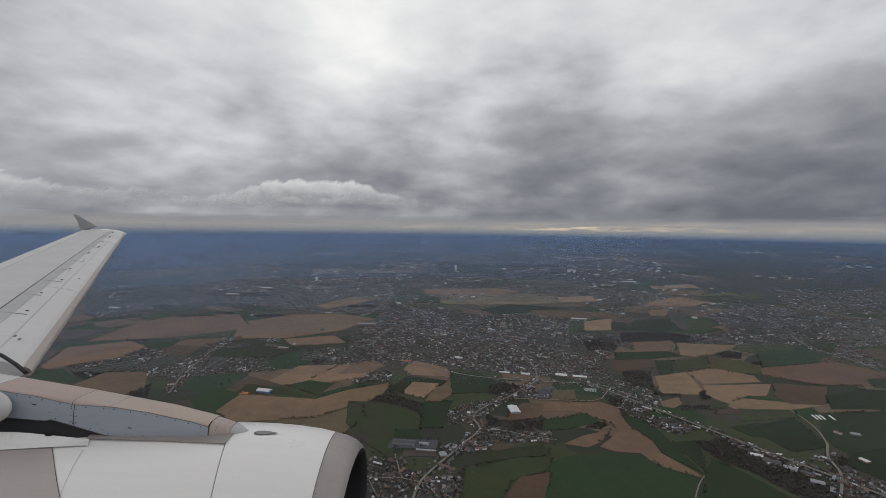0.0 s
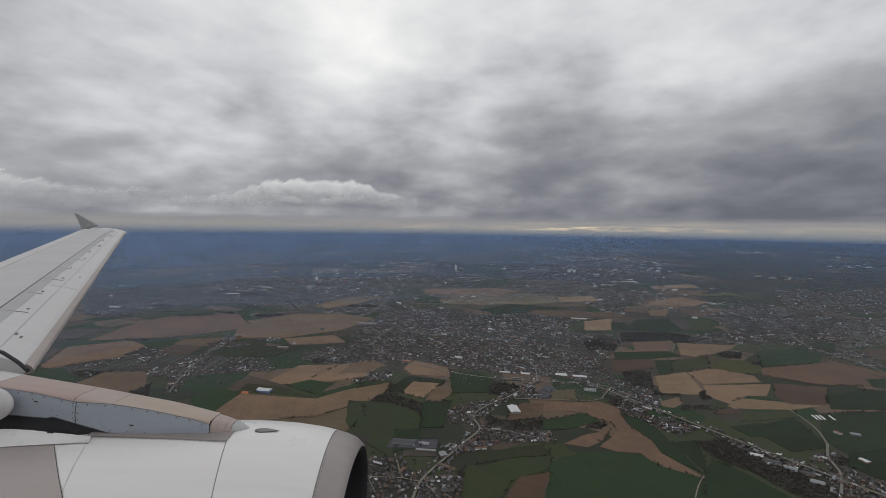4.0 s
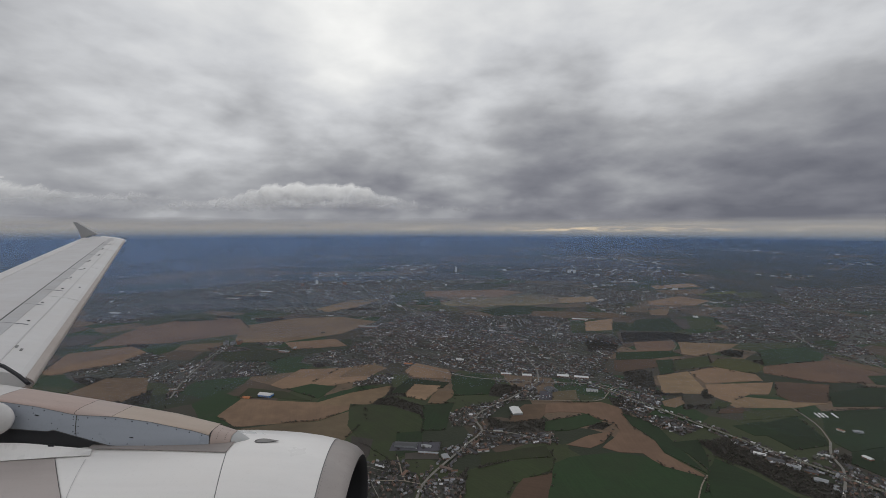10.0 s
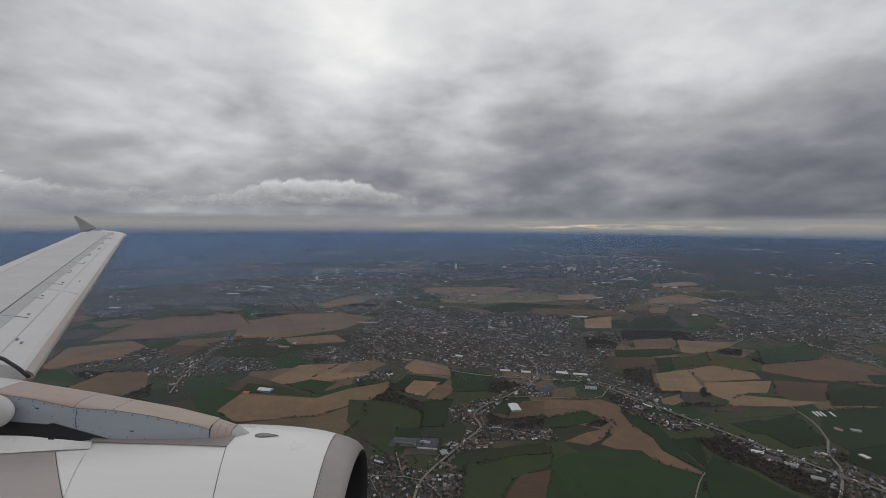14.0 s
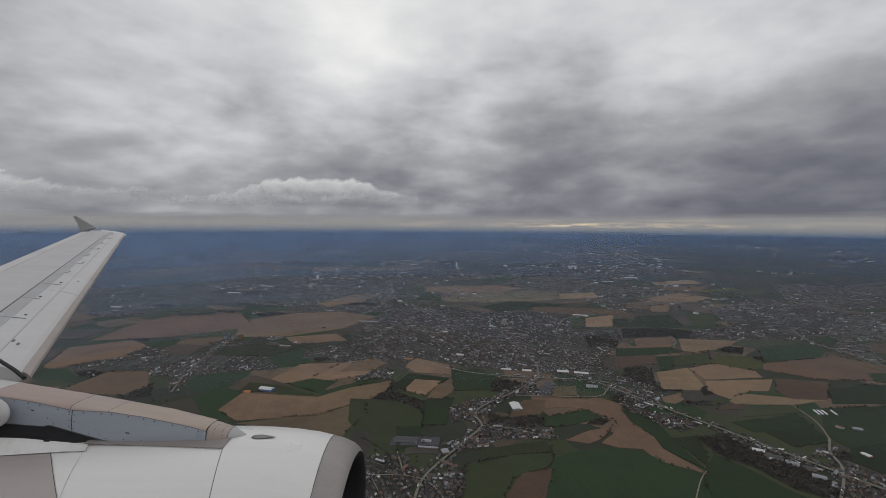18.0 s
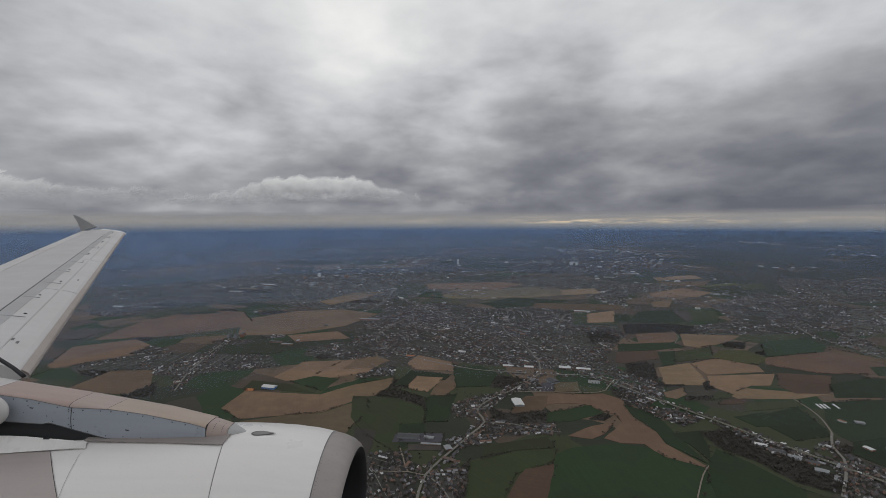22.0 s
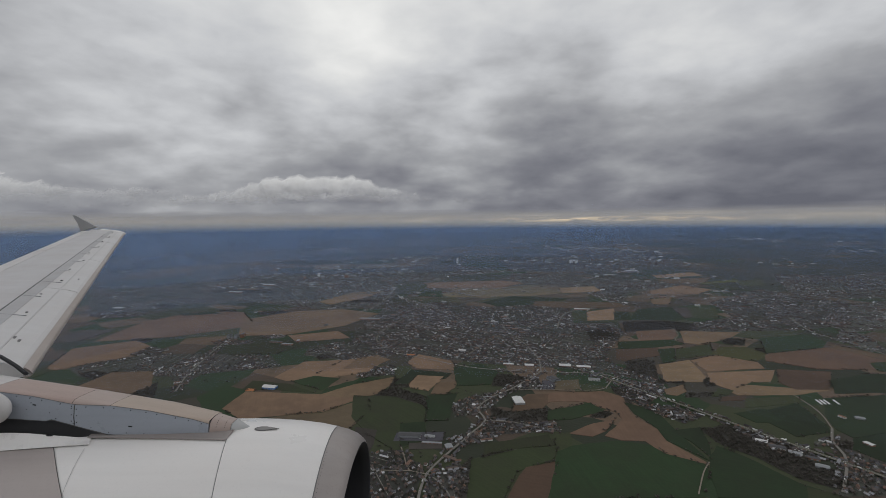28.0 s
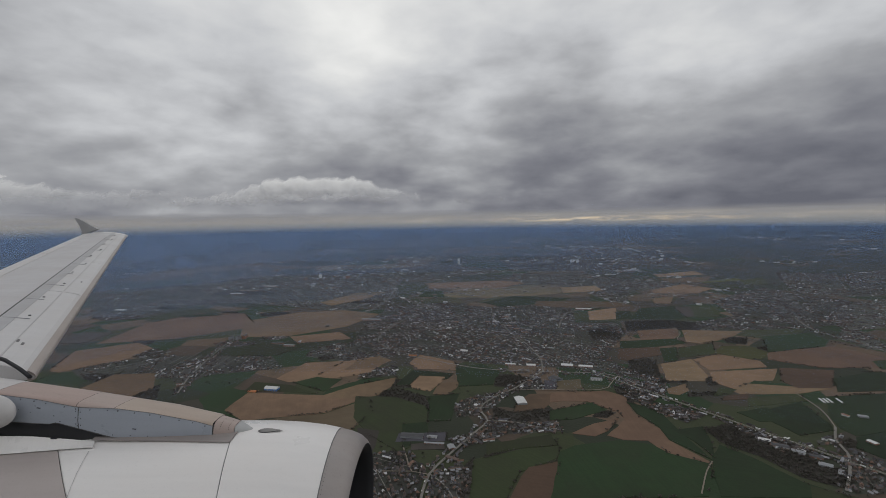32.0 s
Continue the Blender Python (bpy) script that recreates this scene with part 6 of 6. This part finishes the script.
def nose_ring(x):
    w, c, f = along(HALF, x), along(CREST, x), along(FOOT, x)
    return [(x, AXIS_Y + w * math.copysign(abs(math.cos(a)) ** 0.6, math.cos(a)), f + (c - f) * max(0.0, math.sin(a)) ** 0.6) for a in (math.pi * (1 - k / 14) for k in range(15))]


def stretch_of(x0, x1, n):
    return [x0 + (x1 - x0) * k / n for k in range(n + 1)]


pylon = part("pylon", skin_along(side_ring, stretch_of(-5.6, -3.99, 4) + stretch_of(-3.9, -3.58, 5) + stretch_of(-3.545, -3.338, 6)), PYLON_SIDE, aircraft, "blue-grey pylon fairing with riveted panels")
part("side_panel", skin_along(side_ring, stretch_of(-3.332, -2.15, 24)), PYLON_SIDE, pylon)
part("root_cap", skin_along(cap_ring, stretch_of(-5.6, -4.10, 8)), FLAP_PAINT, pylon, "pale cap under the wing's root")
part("pylon_cap", skin_along(cap_ring, stretch_of(-4.096, -3.362, 14)), PYLON_TOP, pylon, "dusty pinkish top skin")
part("pylon_cap", skin_along(cap_ring, stretch_of(-3.357, -3.022, 8)), PYLON_MID, pylon, "dusty beige top skin")
part("pylon_cap", skin_along(cap_ring, stretch_of(-3.018, -2.15, 18)), PYLON_FORE, pylon, "yellowish beige top skin")
part("pylon_core", skin_along(lambda x: [(p[0], AXIS_Y + (p[1] - AXIS_Y) * 0.985, p[2] - 0.004) for p in cap_ring(x)], stretch_of(-5.6, -2.2, 30)), SEAM_DARK, pylon, "dark joints between the skins")
part("nose_cone", skin_along(nose_ring, stretch_of(-2.146, -1.972, 8)), PYLON_MID, pylon, "riveted beige nose section")
part("nose_tip", skin_along(nose_ring, stretch_of(-1.968, -1.83, 8)), TIP_PAINT, pylon, "grey tip of the pylon's nose")


def seam_line(points, width, material, parent, name="seam"):
    """A fine joint or edge that follows the skin through the given points."""
    bm = bmesh.new()
    pts = [Vector(p) for p in points]
    rows = []
    for k, p in enumerate(pts):
        way = (pts[min(k + 1, len(pts) - 1)] - pts[max(k - 1, 0)]).normalized()
        side = way.cross(Vector((0, -0.75, 0.66))).normalized() * width / 2
        rows.append((bm.verts.new(p - side), bm.verts.new(p + side)))
    for (a, b), (c, d) in zip(rows, rows[1:]):
        bm.faces.new((a, b, d, c))
    bmesh.ops.solidify(bm, geom=bm.faces[:], thickness=0.002)
    return part(name, bm, material, parent)


seam_line([(x, AXIS_Y - along(HALF, x) * 1.0 - 0.004, along(JOINT, x)) for x in stretch_of(-4.4, -2.15, 50)], 0.004, SEAM_GREY, pylon)
seam_line([(-3.335, p[1] - 0.004, p[2]) for p in side_ring(-3.335)], 0.003, SEAM_GREY, pylon)
seam_line([(-2.148, p[1] - 0.004, p[2] + 0.002) for p in nose_ring(-2.148)[:10]], 0.004, SEAM_GREY, pylon)
seam_line([(x, AXIS_Y - along(HALF, x) - 0.003, along(FOOT, x)) for x in stretch_of(-4.4, -2.2, 60)], 0.006, SEAM_GREY, pylon)


def rivet_at(p, r, parent):
    bm = bmesh.new()
    bmesh.ops.create_uvsphere(bm, u_segments=6, v_segments=4, radius=r, matrix=Matrix.Translation(p))
    part("rivet", bm, SEAM_DARK, parent)


for k in range(17):
    x = -4.25 + 2.05 * k / 16 + 0.02 * math.sin(k * 2.3)
    rivet_at((x, AXIS_Y - along(HALF, x) * 1.01, along(JOINT, x) - 0.020), 0.0055, pylon)
for k in range(9):
    x = -3.5 + 1.25 * k / 8
    rivet_at((x, AXIS_Y - along(HALF, x) * 1.02, along(FOOT, x) + 0.022), 0.0045, pylon)
for z in (0.2, 0.5, 0.8):
    for x in (-3.358, -3.312):
        rivet_at((x, AXIS_Y - 0.187, along(FOOT, x) + z * (along(JOINT, x) - along(FOOT, x))), 0.0045, pylon)
for x, z in ((-3.87, -1.47), (-3.72, -1.44), (-3.76, -1.50), (-3.55, -1.53)):
    rivet_at((x, AXIS_Y - 0.19, z), 0.0045, pylon)
for k in range(6):
    for x in (-2.09, -2.02):
        p = nose_ring(x)[2 + k]
        rivet_at((p[0], p[1], p[2]), 0.0035, pylon)
for x0, z0 in ((-3.70, -1.455), (-2.85, -1.655)):
    seam_line([(x0, AXIS_Y - along(HALF, x0) * 1.06 - 0.003, z0), (x0 + 0.035, AXIS_Y - along(HALF, x0) * 1.06 - 0.003, z0 - 0.004)], 0.008, SEAM_DARK, pylon, "drain_slot")
# a dark grey sheet stands in for the shade between pylon and cowling
bm = bmesh.new()
bm.faces.new([bm.verts.new(p) for p in ((-5.6, 4.05, -1.45), (-3.0, 4.06, -1.60), (-2.9, 4.06, -1.80), (-5.6, 4.05, -1.95))])
bmesh.ops.solidify(bm, geom=bm.faces[:], thickness=0.01)
part("shade_sheet", bm, GAP_GREY, pylon, "dark sheet in place of the shade under the pylon")

# a black rubber seal where the slat meets the pylon's fairing
bm = bmesh.new()
path = [Vector(p) for p in ((-4.23, 4.5, -1.315), (-4.33, 4.5, -1.235), (-4.5, 4.52, -1.15), (-4.8, 4.55, -1.075))]
rings = []
for p in path:
    rings.append([bm.verts.new(p + Vector((0.012 * math.cos(a), 0.03 * math.sin(a), 0.022 * math.cos(a + 0.6)))) for a in (0, 1.047, 2.094, 3.142, 4.189, 5.236)])
for a, b in zip(rings, rings[1:]):
    for k in range(6):
        bm.faces.new((a[k], a[(k + 1) % 6], b[(k + 1) % 6], b[k]))
bm.faces.new(rings[0]), bm.faces.new(rings[-1][::-1])
bmesh.ops.recalc_face_normals(bm, faces=bm.faces)
part("seal", bm, SEAM_DARK, aircraft, "black rubber seal")

# the rounded end of a fairing beside the pylon
bm = bmesh.new()
bmesh.ops.create_uvsphere(bm, u_segments=24, v_segments=16, radius=1.0, matrix=Matrix.Translation((-4.02, 3.9, -1.455)) @ Matrix.Diagonal((0.225, 0.09, 0.155, 1)))
for f in bm.faces:
    f.smooth = True
part("fairing_end", bm, FLAP_PAINT, pylon, "pale rounded fairing end")


def cowl_point(x, a, lift=0.004):
    """A point on the rear cowling, at x and at the angle a from its top."""
    u = x - 0.05 * 1.13 * math.cos(a) - 0.29 * 1.13 * abs(math.sin(a))
    r = float(np.interp(u, [p[0] for p in REAR[::-1]], [p[1] for p in REAR[::-1]])) + lift
    return (x, AXIS_Y + r * math.sin(a), AXIS_Z + r * math.cos(a))


def panel_edge(a):
    return -3.49 + 1.08 * (-a - 0.20)


# a stained panel of the rear cowling with shade in its colour, its stepped joint, and a slanting joint before it
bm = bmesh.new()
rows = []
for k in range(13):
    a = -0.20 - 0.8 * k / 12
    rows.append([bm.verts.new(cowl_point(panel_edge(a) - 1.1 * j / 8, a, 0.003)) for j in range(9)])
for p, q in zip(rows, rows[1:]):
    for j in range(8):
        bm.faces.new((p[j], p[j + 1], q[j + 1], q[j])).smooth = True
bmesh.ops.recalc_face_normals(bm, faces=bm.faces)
reverser = part("cowl_panel", bm, REAR_PAINT, aircraft, "stained pinkish panel of the rear cowling, coloured darker for shade")
seam_line([cowl_point(panel_edge(-0.20 - 0.8 * k / 12), -0.20 - 0.8 * k / 12, 0.006) for k in range(13)], 0.005, SEAM_GREY, reverser)
seam_line([cowl_point(x, a, 0.007) for x, a in ((-3.72, -0.235), (-3.60, -0.235), (-3.585, -0.20), (-3.49, -0.20))], 0.005, SEAM_GREY, reverser)
seam_line([cowl_point(-3.13 + 0.18 * k / 10, -0.28 - 0.5 * k / 10, 0.004) for k in range(11)], 0.003, FENCE_STRIP, reverser)
# a pale flange plate along the top of the rear cowling
bm = bmesh.new()
rows = []
for k in range(11):
    x = -4.5 + 1.36 * k / 10
    low = cowl_point(x + 0.02, -0.25, 0.006)
    high = (x - 0.03, 4.0, -1.708 - max(0.0, x + 3.75) * 0.095)
    rows.append([bm.verts.new(p) for p in (low, high)])
for p, q in zip(rows, rows[1:]):
    bm.faces.new((p[0], p[1], q[1], q[0]))
bmesh.ops.recalc_face_normals(bm, faces=bm.faces)
bmesh.ops.solidify(bm, geom=bm.faces[:], thickness=0.012)
flange = part("flange_plate", bm, WHITE_PAINT, aircraft, "pale flange plate along the cowling's top")
seam_line([cowl_point(-4.4 + 1.27 * k / 10, -0.252, 0.009) for k in range(11)], 0.003, TRACK_GREY, flange)
bm = bmesh.new()
bmesh.ops.create_cube(bm, size=1, matrix=Matrix.Translation((-3.53, 3.99, -1.722)) @ Matrix.Diagonal((0.05, 0.02, 0.012, 1)))
part("latch", bm, SEAM_DARK, flange, "small dark latch")
part("nozzle", turned([(-5.2, 0.94, -0.29), (-5.35, 0.90, -0.29), (-5.3, 0.86, -0.29), (-4.7, 0.80, -0.29), (-4.6, 0.2)], lean=0.05), LIP_METAL, aircraft, "dull metal exhaust nozzle")

SKIRT_PAINT = paint("dusty_grey_paint", (0.33, 0.295, 0.28), 0.5, dirt=0.45)
bm = bmesh.new()
edge = []
for k in range(19):
    x = -3.2 + 1.26 * k / 18
    w = along(HALF, x)
    edge.append([bm.verts.new((x, AXIS_Y - d, AXIS_Z + math.sqrt(1.166 ** 2 - d * d) + up)) for d, up in ((w - 0.02, 0.006), (w + 0.02, 0.006), (0.205 + 0.04 * k / 18, 0.006))])
for p, q in zip(edge, edge[1:]):
    for k in (0, 1):
        bm.faces.new((p[k], p[k + 1], q[k + 1], q[k]))
bmesh.ops.recalc_face_normals(bm, faces=bm.faces)
bmesh.ops.solidify(bm, geom=bm.faces[:], thickness=0.006)
part("skirt", bm, SKIRT_PAINT, pylon, "dusty grey skirt plate under the pylon")


# ---- cars and lorries on the large roads ----
CAR_PAINT = varied("car_paint", ((0.0, (0.75, 0.75, 0.76)), (0.3, (0.05, 0.05, 0.055)), (0.5, (0.30, 0.31, 0.33)), (0.72, (0.80, 0.80, 0.80)), (0.9, (0.30, 0.04, 0.03))), 0.35, by=each, grime=0.1)
CAR_GLASS = plain("dark_car_glass", (0.03, 0.035, 0.04), 0.15, wear=0.1)
TYRE = plain("tyre_rubber", (0.03, 0.03, 0.03), 0.9, wear=0.2)


def box_mesh(name, w, d, h, z, taper, material):
    """A low box with rounded corners that narrows towards its top. w runs along the way of travel."""
    bm = bmesh.new()
    bmesh.ops.create_cube(bm, size=1, matrix=Matrix.Translation((0, 0, z + h / 2)) @ Matrix.Diagonal((w, d, h, 1)))
    for v in bm.verts:
        if v.co.z > z + h / 2:
            v.co.x *= taper
            v.co.y *= 0.5 + taper / 2
    bmesh.ops.bevel(bm, geom=bm.edges[:], offset=0.02, segments=1, affect="EDGES")
    me = bpy.data.meshes.new(name)
    bm.to_mesh(me)
    bm.free()
    me.materials.append(material)
    return me


def wheel_mesh():
    bm = bmesh.new()
    bmesh.ops.create_cone(bm, segments=10, cap_ends=True, radius1=0.04, radius2=0.04, depth=0.03, matrix=Matrix.Rotation(math.pi / 2, 4, "X"))
    me = bpy.data.meshes.new("wheel")
    bm.to_mesh(me)
    bm.free()
    me.materials.append(TYRE)
    return me


WHEEL = wheel_mesh()
car = tagged(new("car"), "small parked-looking car on a trunk road", "car", "cars on the roads")
share_part("body", box_mesh("body", 0.56, 0.23, 0.09, 0.04, 0.96, CAR_PAINT), car)
share_part("cabin", box_mesh("cabin", 0.32, 0.20, 0.08, 0.13, 0.7, CAR_GLASS), car, "dark glazed cabin")
lorry = tagged(new("lorry"), "pale box lorry on a trunk road", "lorry", "cars on the roads")
share_part("box", box_mesh("box", 1.1, 0.31, 0.36, 0.08, 1.0, SHEET_WHITE), lorry)
cab = share_part("cab", box_mesh("cab", 0.26, 0.30, 0.30, 0.06, 0.9, CAR_PAINT), lorry)
cab.location.x = 0.72
for thing, half, side in ((car, 0.18, 0.1), (lorry, 0.45, 0.14)):
    for x in (-half, half):
        for y in (-side, side):
            wheel = share_part("wheel", WHEEL, thing)
            wheel.location = (x, y, 0.04)
spots = []
for which, gap in ((0, 24.0), (1, 9.0), (21, 6.0), (2, 8.0), (13, 12.0)):
    line, width = ROADS[which]
    run = rng.uniform(0, gap)
    for a, b in zip(line, line[1:]):
        run += np.hypot(*(b - a))
        if run > gap:
            run = rng.uniform(0, gap * 0.6)
            way = (b - a) / np.hypot(*(b - a))
            lane = rng.choice((-1, 1)) * width * (0.27 if which in (0, 21) else 0.18)
            spots.append((a[0] - way[1] * lane, a[1] + way[0] * lane, 0.47 + 0.002 * which + 0.01, math.degrees(math.atan2(way[1], way[0])) + (180 if lane > 0 else 0)))
for k, (x, y, z, turn) in enumerate(spots):
    thing = lorry if k % 6 == 2 else car
    if k in (0, 2):
        thing.matrix_basis = pose(x, y, z, 0, 0, turn)
    else:
        copy_thing(thing, pose(x, y, z, 0, 0, turn))

# parked cars in rows on the paved yard beside the depot, and on the store's yard
for x0, y0, turn, rows, places in ((271.6, 243.0, 100, 4, 8), (212.6, 187.0, 95, 1, 5)):
    for i in range(rows):
        for k in range(places):
            if rng.random() < 0.85:
                copy_thing(car, pose(x0 + i * 1.7 + k * 0.12 + rng.normal(0, 0.03), y0 + k * 0.62 + rng.normal(0, 0.05), 0.145, 0, 0, turn + rng.normal(0, 3) - 90))
